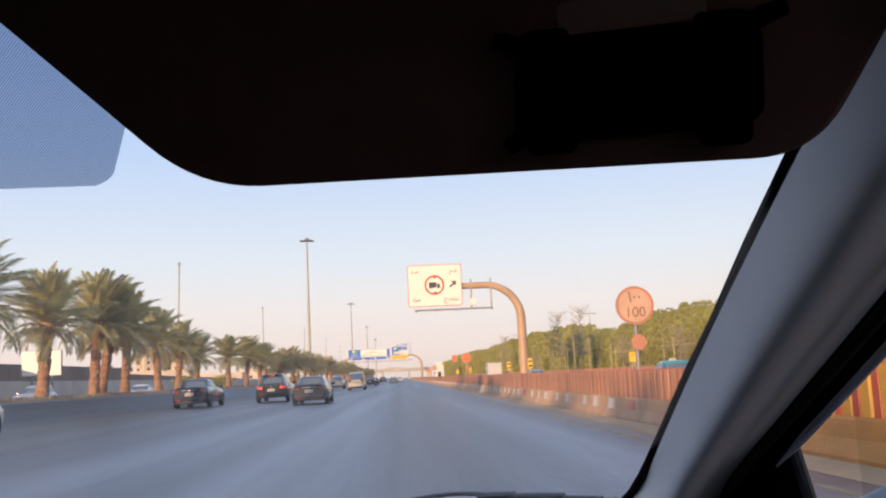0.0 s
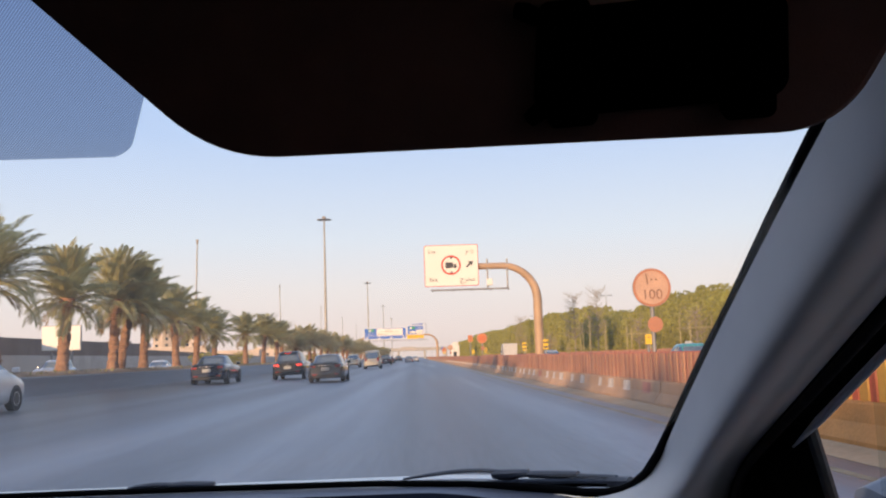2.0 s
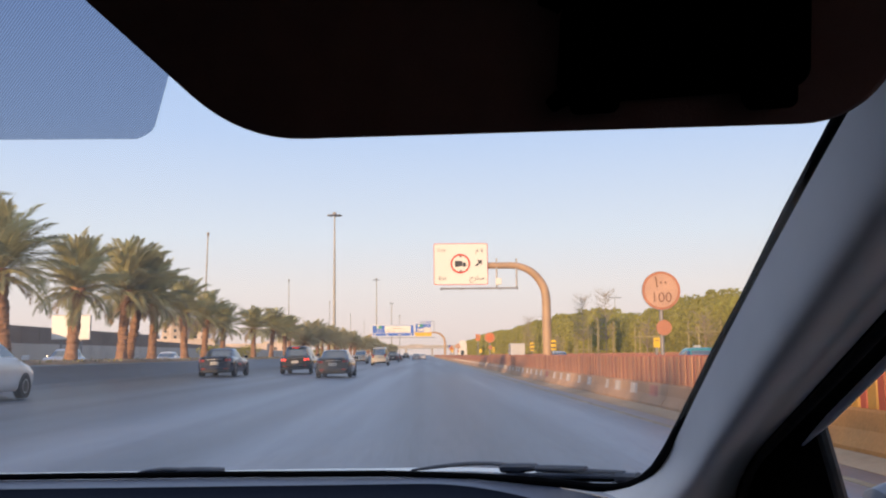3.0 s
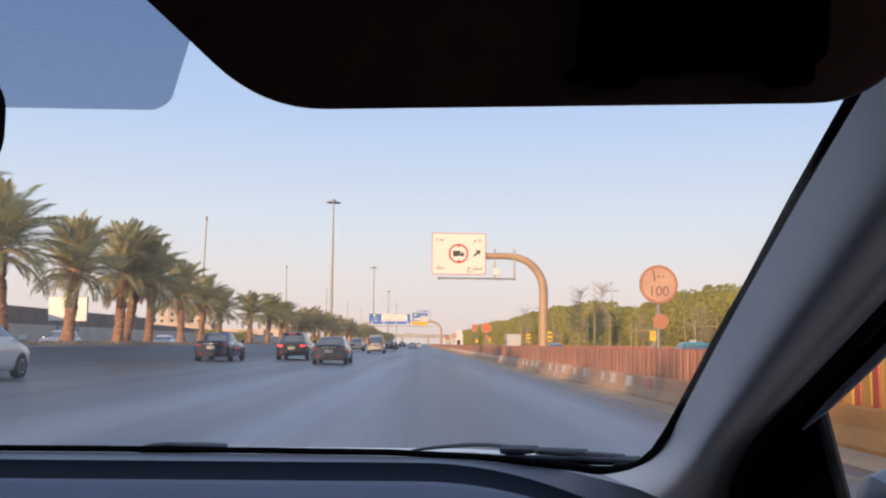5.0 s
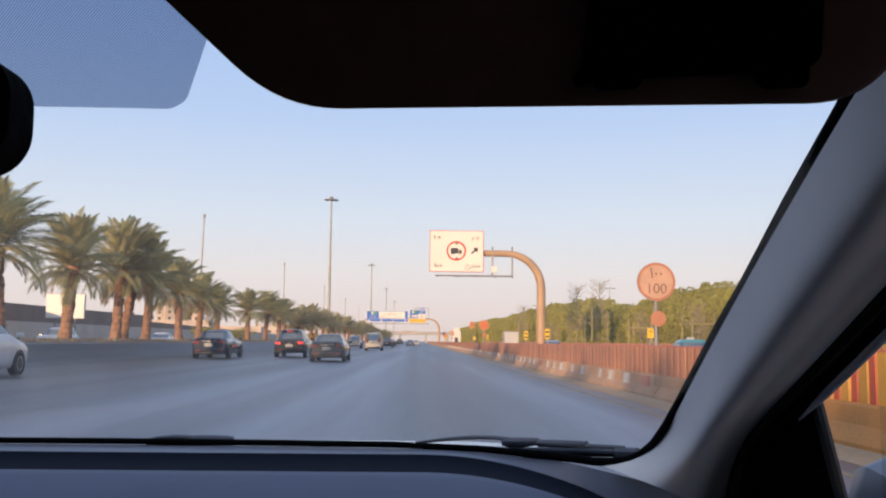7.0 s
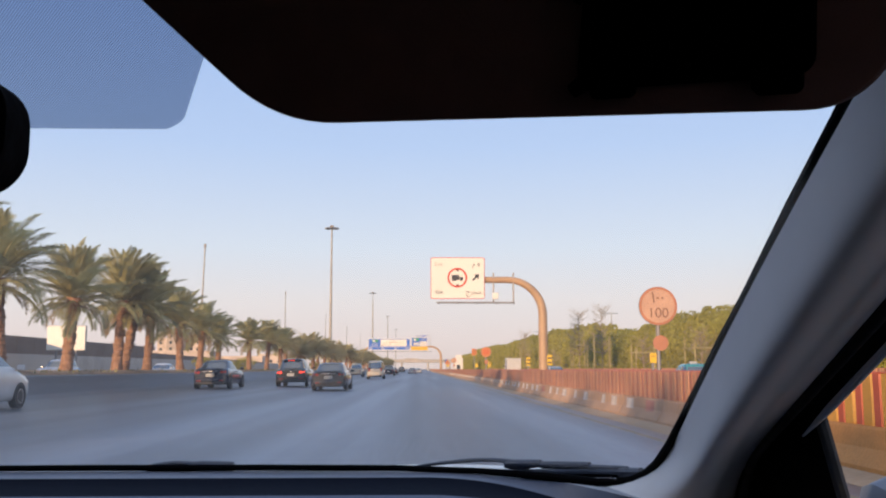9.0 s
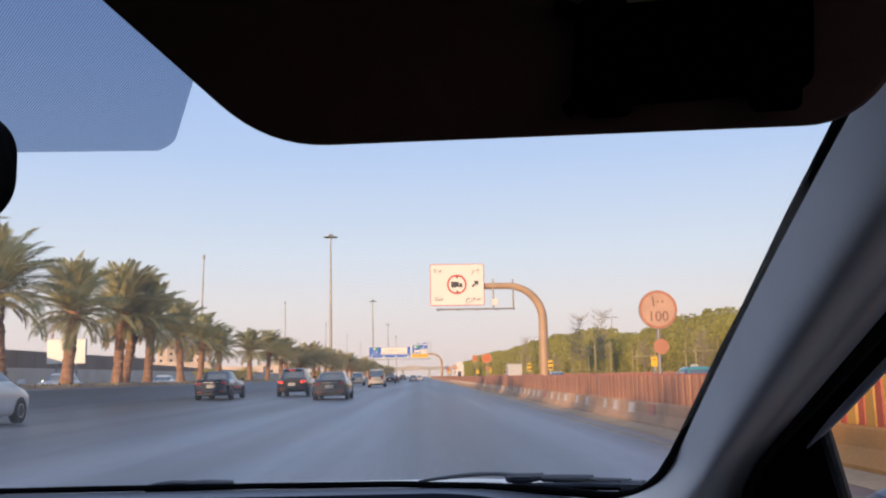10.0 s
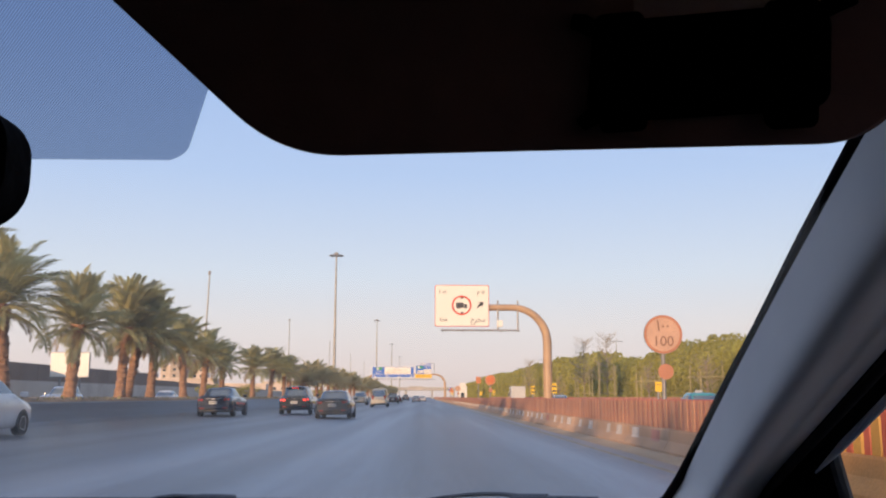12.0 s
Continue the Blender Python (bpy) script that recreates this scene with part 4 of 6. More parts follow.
part("symbol", boxed((0, -0.092, 2.95), (0.16, 0.008, 0.5)), "sign_brown", tri_face)

keep = thing("keep_sign", "round blue arrow sign on a tall post by the exit", "road sign", pose(8.2, 292.0, 0))
part("post", tube(bmesh.new(), [(0, 0, 0), (0, 0, 4.2)], 0.06, 10), "galvanised", keep)
kd = part("disc", disc(bmesh.new(), (0, -0.08, 3.7), 0.62, 0.03, 36), "sign_blue", keep)
part("border", ring(bmesh.new(), (0, -0.10, 3.7), 0.56, 0.61, 0.012), "sign_white", kd)
part("arrow", arrow(bmesh.new(), (0, 3.7), 0.8, -45, -0.10), "sign_white", kd)

gate = thing("gate_monument", "white plastered gateway block with a stepped top beside the exit", "monument", pose(13.5, 330.0, 0))
part("body", boxed((0, 0, 2.6), (3.4, 2.0, 5.2), 0.08), "wall_white", gate)
part("crown", boxed((0.2, 0, 5.7), (2.2, 1.7, 1.0), 0.06), "wall_white", gate)
part("opening", boxed((0.1, -1.005, 1.6), (1.2, 0.05, 2.2), 0.02), "window_dark", gate)
part("plinth", boxed((0, 0, 0.2), (3.9, 2.5, 0.4), 0.05), "concrete", gate)


def shrub(x, y, size, seed):
    """A dry little bush: twigs with many small leaves."""
    r = random.Random(seed)
    root = thing("shrub", "dry olive-green shrub on the median's soil", "shrub", pose(x, y, BED - 0.04), "shrubs on the median")
    twigs, verts, faces = bmesh.new(), [], []
    for k in range(9):
        a, l = r.uniform(0, 6.28), size * r.uniform(0.6, 1.1)
        tube(twigs, [(0, 0, 0), (0.4 * l * math.cos(a), 0.4 * l * math.sin(a), 0.6 * l), (0.8 * l * math.cos(a), 0.8 * l * math.sin(a), l)], [0.02, 0.014, 0.006], 5, caps=False)
    for k in range(420):
        a, u, v = r.uniform(0, 6.28), r.random() ** 0.6, r.random()
        c = Vector((size * u * math.cos(a) * (0.5 + 0.5 * v), size * u * math.sin(a) * (0.5 + 0.5 * v), size * (0.1 + 1.0 * v * (1 - 0.35 * u * u))))
        d = Vector((r.gauss(0, 1), r.gauss(0, 1), r.gauss(0.3, 1))).normalized()
        p = d.orthogonal().normalized() * size * 0.09
        q = d.cross(p) * 0.5
        i = len(verts)
        verts += [c - p, c + q, c + p, c - q]
        faces.append((i, i + 1, i + 2, i + 3))
    part("twigs", twigs, "twig", root)
    raw("leaves", verts, faces, "leaf", root)


for k, (x, y, size) in enumerate(((-15.6, 66.0, 0.9), (-16.0, 71.0, 1.0), (-15.2, 75.0, 0.8), (-15.8, 83.0, 1.1), (-15.0, 108.0, 1.2), (-15.7, 116.0, 1.3), (-15.4, 131.0, 1.1), (-15.9, 143.0, 1.2))):
    shrub(x, y, size, 50 + k)

# the point of the gore, already passed
def plastic_barrier(m):
    root = thing("plastic_barrier", "orange plastic water-filled barrier on the asphalt", "plastic barrier", m, "orange barriers at the gore")
    prof = [(-0.28, 0), (-0.28, 0.25), (-0.16, 0.45), (-0.14, 0.95), (0.14, 0.95), (0.16, 0.45), (0.28, 0.25), (0.28, 0)]
    part("body", loft(bmesh.new(), [[(x * s, y, z) for x, z in prof] for y, s in ((-0.6, 0.9), (-0.56, 1), (0.56, 1), (0.6, 0.9))]), "orange_plastic", root)
    part("cap", disc(bmesh.new(), (0, 0, 0.97), 0.07, 0.05, 14, "Z"), "orange_plastic", root)
    return root


for x, y, a in ((4.9, -46.5, 90), (6.1, -46.3, 84), (5.2, -45.0, 20), (6.6, -45.0, -18)):
    plastic_barrier(pose(x, y, 0, 0, 0, a))
root = thing("works_sign", "yellow works board and white chevron disc on posts at the gore", "road sign", pose(5.6, -42.5, 0))
for x in (-0.6, 0.9):
    part("post", tube(bmesh.new(), [(x, 0, 0), (x, 0, 3.0)], 0.05, 8), "galvanised", root)
part("board", plate(bmesh.new(), (-0.6, -0.07, 2.7), 1.2, 0.9, 0.03), "sign_yellow", root)
d = part("disc", disc(bmesh.new(), (0.9, -0.07, 2.6), 0.5, 0.03, 32), "sign_white", root)
part("arrow", arrow(bmesh.new(), (0.9, 2.6), 0.7, 40, -0.09), "sign_blue", d)
for k in range(5):
    tagged(part("gore_stripe", boxed((5.2 + 0.1 * k, -50 - 3.2 * k, 0.02), (2.2 - 0.1 * k, 0.5, 0.004), 0, None), "paint_line"), "worn white slanting bar painted on the gore", "road marking", "gore bars", "structure")


# ---------------------------------------------------------------- masts, poles, billboard
def high_mast(h):
    root = thing("light_mast", "tall tapered high-mast light with a crown of floodlights", "light mast", group="high light masts along the median")
    part("pole", tube(bmesh.new(), [(0, 0, 0), (0, 0, h * 0.5), (0, 0, h)], [0.30, 0.22, 0.13], 14), "mast", root, smooth=True)
    part("ring", ring(bmesh.new(), (0, 0, 0), 0.55, 0.65, 0.12, 20), "galvanised", root).matrix_basis = pose(0, 0, h - 0.25, 90)
    part("hoist_cap", boxed((0, 0, h + 0.1), (0.7, 0.7, 0.35), 0.08), "galvanised", root)
    for k in range(8):
        a = 45 * k
        f = part("floodlight", boxed((0.95, 0, h - 0.3), (0.8, 0.42, 0.16), 0.04), "galvanised", root)
        f.matrix_basis = pose(0, 0, 0, 0, 0, a)
        part("arm", tube(bmesh.new(), [(0, 0, h - 0.15), (0.95, 0, h - 0.22)], 0.03, 6), "galvanised", root).matrix_basis = pose(0, 0, 0, 0, 0, a)
    return root


mast = high_mast(25.6)
mast.matrix_basis = pose(-16.1, 163.0, BED)
for y in (306, 446, 590, 22, -118):
    copy_thing(mast, pose(-16.1, y, BED))


def camera_pole(h):
    root = thing("lamp_pole", "thin tapered steel pole with a small head", "lamp pole", group="thin poles along the median")
    part("pole", tube(bmesh.new(), [(0, 0, 0), (0, 0, h * 0.55), (0, 0, h * 0.56), (0, 0, h)], [0.10, 0.085, 0.06, 0.045], 10), "mast", root, smooth=True)
    part("head", boxed((0, 0, h), (0.16, 0.16, 0.3), 0.04), "galvanised", root)
    part("base_plate", boxed((0, 0, 0.02), (0.4, 0.4, 0.04)), "galvanised", root)
    return root


cp = camera_pole(8.7)
cp.matrix_basis = pose(-15.4, 63.9, BED, 0, 1.2)
for y in (104, 147, 190, 233, 276, 18, -25):
    copy_thing(cp, pose(-15.4, y, BED, 0, rng.uniform(-0.5, 1)))

rl = thing("street_lamp", "twin-headed street lamp behind the hedge", "street lamp", pose(35.8, 170, 0), "street lamps behind the hedge")
part("pole", tube(bmesh.new(), [(0, 0, 0), (0, 0, 11.5)], [0.12, 0.06], 10), "mast", rl)
for s in (-1, 1):
    part("lamp_head", boxed((s * 0.7, 0, 11.55), (1.1, 0.3, 0.14), 0.04), "galvanised", rl)
for x, y in ((33, 255), (34, 330), (37, 146)):
    copy_thing(rl, pose(x, y, 0))

bb = thing("billboard", "large blank white billboard glowing in the evening sun on two posts", "billboard", pose(-43.0, 112.0, 0.25))
for x in (-1.2, 1.2):
    part("post", tube(bmesh.new(), [(x, 0, 0), (x, 0, 5.6)], 0.13, 10), "galvanised", bb)
face = part("panel", boxed((0, -0.2, 4.75), (4.6, 0.2, 2.9), 0.02), "sign_white", bb)
part("frame", boxed((0, -0.05, 4.75), (4.75, 0.12, 3.05), 0.02), "galvanised", bb)

# retaining wall of the ramp beyond the opposite carriageway
w = thing("ramp_wall", "long pale retaining wall with a shade-darkened parapet beyond the opposite road", "wall", kind="structure")
part("lower_wall", boxed((-48.5, 175, 1.6), (1.0, 330, 3.0), 0.05), "wall_pale", w)
# upper panels: their shading is put into a darker brown than the wall below
for k in range(66):
    h = 5.4 - 0.008 * 5 * k if k > 30 else 5.2
    part("panel", boxed((-48.4, 12.5 + 5 * k, 3.1 + (h - 3.1) / 2), (0.6, 4.94, h - 3.1), 0.03), "wall_shade", w)


# ---------------------------------------------------------------- far buildings and bridge
def building(x, y, wx, wy, h, seed):
    r = random.Random(seed)
    root = thing("building", "plain sand-coloured low building far behind the road", "building", pose(x, y, 0.15), "far buildings")
    part("wall", boxed((0, 0, h / 2), (wx, wy, h)), "building", root)
    part("roof_parapet", boxed((0, 0, h + 0.3), (wx + 0.3, wy + 0.3, 0.6)), "building", root)
    nx = max(2, int(wx / 4))
    src = None
    for st in range(max(1, int(h / 3.5))):
        for k in range(nx):
            m = pose(-wx / 2 + (k + 0.5) * wx / nx, -wy / 2 - 0.02, 1.8 + 3.4 * st)
            if src is None:
                src = part("window", boxed((0, 0, 0), (1.5, 0.08, 1.5)), "window_dark", root)
                src.matrix_basis = m
            else:
                share("window", src, m, root)


rb = random.Random(17)
for k in range(16):
    building(-70 - rb.uniform(0, 120), 180 + 38 * k + rb.uniform(-12, 12), rb.uniform(12, 26), rb.uniform(10, 18), rb.uniform(5, 14), k)
for x, y, wx, h in ((-132, 500, 9, 22.5), (-123, 506, 7, 20.0), (-141, 512, 8, 17.5), (-168, 520, 10, 15.0)):
    building(x, y, wx, 12, h, int(h))
for k in range(7):
    building(45 + rb.uniform(0, 60), 330 + 60 * k, rb.uniform(12, 24), rb.uniform(10, 18), rb.uniform(7, 13), 40 + k)

br = thing("road_bridge", "pale road bridge crossing the highway in the far distance", "bridge", pose(0, 760, 0))
part("deck", boxed((-6, 0, 7.2), (64, 11, 1.6), 0.1), "concrete", br)
for s in (-1, 1):
    part("parapet", boxed((-6, s * 5.4, 8.5), (64, 0.3, 1.0)), "concrete", br)
for x in (-36, -15.5, 6.2, 24):
    part("pier", boxed((x, 0, 3.2), (1.6, 8, 6.6), 0.2), "concrete", br)
# distant panel: haze put into its colour by using the pale wall tone
part("sign_panel", plate(bmesh.new(), (-7, -5.7, 8.2), 12, 3.4, 0.1), "wall_pale", br)


# ---------------------------------------------------------------- traffic
def smooth_step(a, b, x):
    t = min(1.0, max(0.0, (x - a) / (b - a)))
    return t * t * (3 - 2 * t)


SHAPES = {  # length, width, height, belt, deck at the tail, bonnet height, cabin foot rear, cabin roof rear, roof front, windscreen foot, ground clearance, wheel
    "sedan": (4.7, 1.82, 1.46, 0.94, 1.03, 0.86, 0.36, 1.16, 2.65, 3.62, 0.20, 0.33),
    "hatch": (3.65, 1.62, 1.50, 0.95, 0.95, 0.90, 0.12, 0.46, 1.95, 3.05, 0.19, 0.29),
    "suv": (4.7, 1.90, 1.68, 1.06, 1.06, 1.02, 0.12, 0.50, 2.85, 3.55, 0.26, 0.37),
    "van": (4.9, 1.90, 2.02, 1.02, 1.02, 1.00, 0.06, 0.22, 3.70, 4.45, 0.24, 0.33),
    "pickup": (5.2, 1.85, 1.76, 1.05, 1.02, 1.05, 2.10, 2.25, 3.35, 3.95, 0.28, 0.37),
}


def hatch_shell(root, paint):
    """Small rounded hatchback: rings of its plan stacked from the sill to the roof, glazed between belt and roof rail."""
    stack = [(0.18, 0.14, 3.50, 0.70), (0.26, 0.01, 3.60, 0.775), (0.45, -0.03, 3.65, 0.80), (0.62, 0.0, 3.63, 0.81), (0.78, 0.035, 3.46, 0.805), (0.90, 0.065, 3.02, 0.785), (0.97, 0.09, 2.78, 0.76),
             (1.03, 0.12, 2.66, 0.74), (1.12, 0.18, 2.50, 0.71), (1.24, 0.28, 2.28, 0.667), (1.34, 0.38, 2.09, 0.625), (1.42, 0.49, 1.92, 0.58), (1.46, 0.58, 1.80, 0.52), (1.487, 0.75, 1.6, 0.40), (1.50, 1.0, 1.35, 0.2)]
    e = 6.5
    quarter = [((1 - f ** e) ** (1 / e), f) for f in (0.03, 0.15, 0.28, 0.42, 0.55, 0.68, 0.78, 0.86, 0.91)] + [(g, (1 - g ** e) ** (1 / e)) for g in (0.86, 0.76, 0.6, 0.4, 0.2)]
    flat = quarter + [(0.0, 1.0)] + [(-x, y) for x, y in quarter[::-1]]
    flat = flat + [(x, -y) for x, y in flat[::-1]]
    rings = [[Vector((hw * x, (y0 + y1) / 2 + (y1 - y0) / 2 * y, z)) for x, y in flat] for z, y0, y1, hw in stack]
    groups = {"body": [], "rear_window": [], "windscreen": [], "side_window": [], "side_window_r": []}
    n = len(flat)
    for i in range(len(rings) - 1):
        for k in range(n):
            j = (k + 1) % n
            fx, fy = (flat[k][0] + flat[j][0]) / 2, (flat[k][1] + flat[j][1]) / 2
            g = "body"
            if 7 <= i <= 9:
                if abs(fx) < 0.82 and abs(fy) > 0.9:
                    g = "rear_window" if fy < 0 else "windscreen"
                elif abs(fx) > 0.9 and -0.72 < fy < 0.84 and not (i == 7 and fy < -0.6) and abs(fy - 0.09) > 0.03:
                    g = "side_window" if fx < 0 else "side_window_r"
            groups[g].append([rings[i][k], rings[i][j], rings[i + 1][j], rings[i + 1][k]])
    groups["body"].append(rings[-1])
    groups["body"].append(rings[0][::-1])
    for g, quads in groups.items():
        bm = bmesh.new()
        for q in quads:
            bm.faces.new([bm.verts.new(v) for v in q])
        bmesh.ops.remove_doubles(bm, verts=bm.verts[:], dist=1e-4)
        bmesh.ops.recalc_face_normals(bm, faces=bm.faces[:])
        part("side_window" if g == "side_window_r" else g, bm, paint if g == "body" else "car_glass", root, smooth=True)


def vehicle(kind, paint, label, m, lit=False):
    L, W, H, belt, tail, hood, c0, r0, r1, c1, gc, wr = SHAPES[kind]
    category = {"sedan": "car", "hatch": "car", "suv": "car", "van": "van", "pickup": "pickup truck"}[kind]
    root = thing({"car": "car", "van": "van", "pickup truck": "pickup_truck"}[category], label, category, m, "vehicles on the highway")
    w = W / 2
    if kind == "hatch":
        hatch_shell(root, paint)
    else:
        rings = []
        for y in (0.0, 0.05, 0.16, 0.34, 0.62, 0.95, 1.4, 2.0, L - 1.45, L - 1.0, L - 0.6, L - 0.28, L - 0.1, L):
            if y < c0 + 0.1:
                deck = tail
            elif y > c1 - 0.1:
                deck = belt + (hood - belt) * smooth_step(c1 - 0.1, L - 0.2, y)
            else:
                deck = tail + (belt - tail) * smooth_step(c0 + 0.1, c1, y)
            edge = 1 - 0.20 * (1 - smooth_step(-0.1, 0.42, y)) ** 1.6 - 0.24 * smooth_step(L - 0.6, L, y) ** 2
            drop = 0.10 * (1 - smooth_step(0, 0.12, y)) + 0.22 * smooth_step(L - 0.35, L, y)
            lift = 0.14 * (1 - smooth_step(0, 0.3, y)) + 0.06 * smooth_step(L - 0.4, L, y)
            z0, z1, ww = gc + lift, deck - drop, w * edge
            h = z1 - z0
            half = [(ww * 0.78, z0), (ww * 0.94, z0 + 0.06), (ww * 0.99, z0 + h * 0.25), (ww, z0 + h * 0.50), (ww * 0.985, z0 + h * 0.70), (ww * 0.945, z0 + h * 0.87), (ww * 0.88, z0 + h * 0.96), (ww * 0.76, z0 + h * 0.992), (ww * 0.5, z1)]
            rings.append([(x, y, z) for x, z in half] + [(-x, y, z) for x, z in half[::-1]])
        part("body", loft(bmesh.new(), rings), paint, root, smooth=True)
        # cabin: rounded plan rings from the belt to the roof, split round the compass into panes and pillars
        sides, ends = (0.03, 0.17, 0.31, 0.45, 0.59, 0.72, 0.82), (0.82, 0.62, 0.42, 0.21)
        def plan(y0, y1, hw, z, p):
            """A rounded plan ring, sampled evenly along the flanks and across the ends."""
            cy, hy, e = (y0 + y1) / 2, (y1 - y0) / 2, 2 / p
            quarter = [((1 - f ** e) ** (1 / e), f) for f in sides] + [(g, (1 - g ** e) ** (1 / e)) for g in ends]
            flat = quarter + [(0.0, 1.0)] + [(-x, y) for x, y in quarter[::-1]]
            flat = flat + [(x, -y) for x, y in flat[::-1]]
            return [Vector((hw * x, cy + hy * y, z)) for x, y in flat]
        n = 2 * (2 * (len(sides) + len(ends)) + 1)
        zb = belt - 0.06
        levels = [plan(c0, c1, w * 0.91, zb, 0.46)]
        slim = {"sedan": 0.17, "van": 0.07}.get(kind, 0.19)
        wide = 1.15 if kind == "van" else 1.0
        for t in (0.17, 0.4, 0.7, 0.9):
            z = zb + (H - 0.10 - zb) * t
            levels.append(plan(c0 + (r0 - c0) * t, c1 + (r1 - c1) * t, w * (0.91 - slim * t - 0.035 * t * t), z, 0.46))
        wt = 0.05
        tops = [plan(r0 + 0.03, r1 - 0.05, w * (0.635 + wt) * wide, H - 0.075, 0.46), plan(r0 + 0.12, r1 - 0.16, w * (0.55 + wt) * wide, H - 0.03, 0.5), plan(r0 + 0.3, r1 - 0.35, w * 0.40, H - 0.008, 0.5), plan(r0 + 0.7, r1 - 0.75, w * 0.2, H, 0.6)]
        part("roof", loft(bmesh.new(), [levels[-1]] + tops), paint, root, smooth=True)
        groups = {"windscreen": [], "rear_window": [], "side_window_l": [], "side_window_r": [], "pillar": []}
        for k in range(n):
            mid = (levels[2][k] + levels[2][(k + 1) % n]) / 2
            fy = (mid.y - c0) / (c1 - c0)
            edge_y0, edge_y1 = c0 + (r0 - c0) * 0.4, c1 + (r1 - c1) * 0.4
            if abs(mid.x) > w * 0.66:
                b = (mid.y - edge_y0) / (edge_y1 - edge_y0)
                g = "pillar" if (b < 0.10 or b > 0.93 or abs(b - 0.5) < 0.02) else ("side_window_l" if mid.x < 0 else "side_window_r")
            elif mid.y < (edge_y0 + edge_y1) / 2:
                g = "rear_window"
            else:
                g = "windscreen"
            groups[g].append(k)
        skirt = bmesh.new()
        loft(skirt, levels[:2], caps=False)
        part("belt_panel", skirt, paint, root, smooth=True)
        for g, ks in groups.items():
            bm = bmesh.new()
            for k in ks:
                j = (k + 1) % n
                for a, b in zip(levels[1:], levels[2:]):
                    bm.faces.new([bm.verts.new(q) for q in (a[k], a[j], b[j], b[k])])
            bmesh.ops.remove_doubles(bm, verts=bm.verts[:], dist=1e-4)
            bmesh.ops.recalc_face_normals(bm, faces=bm.faces[:])
            part(g[:11] if g.startswith("side") else g, bm, paint if g == "pillar" else "car_glass", root, smooth=True)
    if kind == "pickup":
        part("cargo_bed", boxed((0, 1.1, belt + 0.02), (W * 0.8, 1.9, 0.02)), "trim_black", root)
    # tail
    zt = tail - 0.24 if kind != "van" else 1.0
    lamp = "lamp_lit" if lit else "lamp_red"
    for s in (-1, 1):
        part("tail_light", boxed((s * w * (0.88 if kind == "hatch" else 0.70), 0.085 if kind == "hatch" else 0.075, zt + (0.17 if kind == "hatch" else 0.04)), (w * {"hatch": 0.20, "van": 0.2}.get(kind, 0.32), 0.17, {"hatch": 0.19, "van": 0.4}.get(kind, 0.13)), 0.04, Matrix.Translation((s * w * 0.70, 0.075, 0)) @ pose(0, 0, 0, 0, 0, s * (38 if kind == "hatch" else 16)) @ Matrix.Translation((-s * w * 0.70, -0.075, 0))), lamp, root, "red tail light")
        part("door_mirror", boxed((s * (w + (0.03 if kind == "hatch" else 0.09)), c1 - (0.35 if kind == "hatch" else 0.55), belt + 0.06), (0.2, 0.1, 0.13), 0.03), paint, root)
        part("headlight", boxed((s * w * 0.66, L - 0.17, hood - 0.26), (w * 0.34, 0.24, 0.13), 0.04), "plate", root)
        for y in (1.55, 2.55):
            if kind != "pickup" or y > 2:
                part("door_handle", boxed((s * (w * 0.985), y, belt - 0.14), (0.03, 0.16, 0.03), 0.008), paint, root)
    if lit:
        part("brake_light", boxed((0, r0 + 0.02, H - 0.12), (0.4, 0.05, 0.05), 0.01), "lamp_lit", root, "lit high brake light")
    part("rear_bumper", boxed((0, 0.04, gc + 0.24), (W * (0.78 if kind == "hatch" else 0.86), 0.16, 0.2), 0.05), paint, root)
    part("lower_skirt", boxed((0, 0.05, gc + 0.10), (W * 0.74, 0.14, 0.14), 0.04), "trim_black", root)
    number = part("number_plate", boxed((0, -0.045, zt - 0.10), (0.42, 0.02, 0.16), 0.006), "plate", root)
    for k in range(3):
        part("bar", boxed((-0.12 + 0.12 * k, -0.058, zt - 0.10), (0.08, 0.004, 0.025)), "trim_black", number)
    part("plate_recess", boxed((0, -0.008, zt - 0.09), (0.5, 0.03, 0.19), 0.012), "trim_black" if kind == "sedan" else paint, root)
    for s in (-1, 1):
        part("reflector", boxed((s * w * 0.62, -0.03, gc + 0.22), (0.22, 0.03, 0.045), 0.01), "lamp_red", root)
        for y in (c0 + 0.75, c0 + 1.75):
            if kind != "pickup" or y > 2.3:
                part("door_seam", boxed((s * w * 0.985, y, gc + 0.45), (0.012, 0.012, belt - gc - 0.38)), "trim_black", root)
    if kind == "sedan":
        part("boot_lip", boxed((0, 0.05, tail - 0.005), (W * 0.70, 0.10, 0.03), 0.012), paint, root)
        part("chrome_strip", boxed((0, -0.01, zt + 0.10), (W * 0.42, 0.03, 0.022), 0.006), "rim", root)
    if kind in ("hatch", "suv"):
        part("roof_spoiler", boxed((0, r0 + 0.0, H - 0.075), (W * 0.58, 0.22, 0.035), 0.014), paint, root)
        part("rear_wiper", tube(bmesh.new(), [(0, c0 + 0.02, belt + 0.08), (0.25, c0 + 0.06, belt + 0.14)], 0.008, 6), "trim_black", root)
    if kind != "hatch":
        part("badge", disc(bmesh.new(), (0, -0.02, zt + 0.08), 0.03, 0.02, 14), "rim", root)
    part("exhaust", disc(bmesh.new(), (w * 0.55, 0.0, gc + 0.06), 0.03, 0.08, 12), "trim_black", root)
    # wheels
    first = None
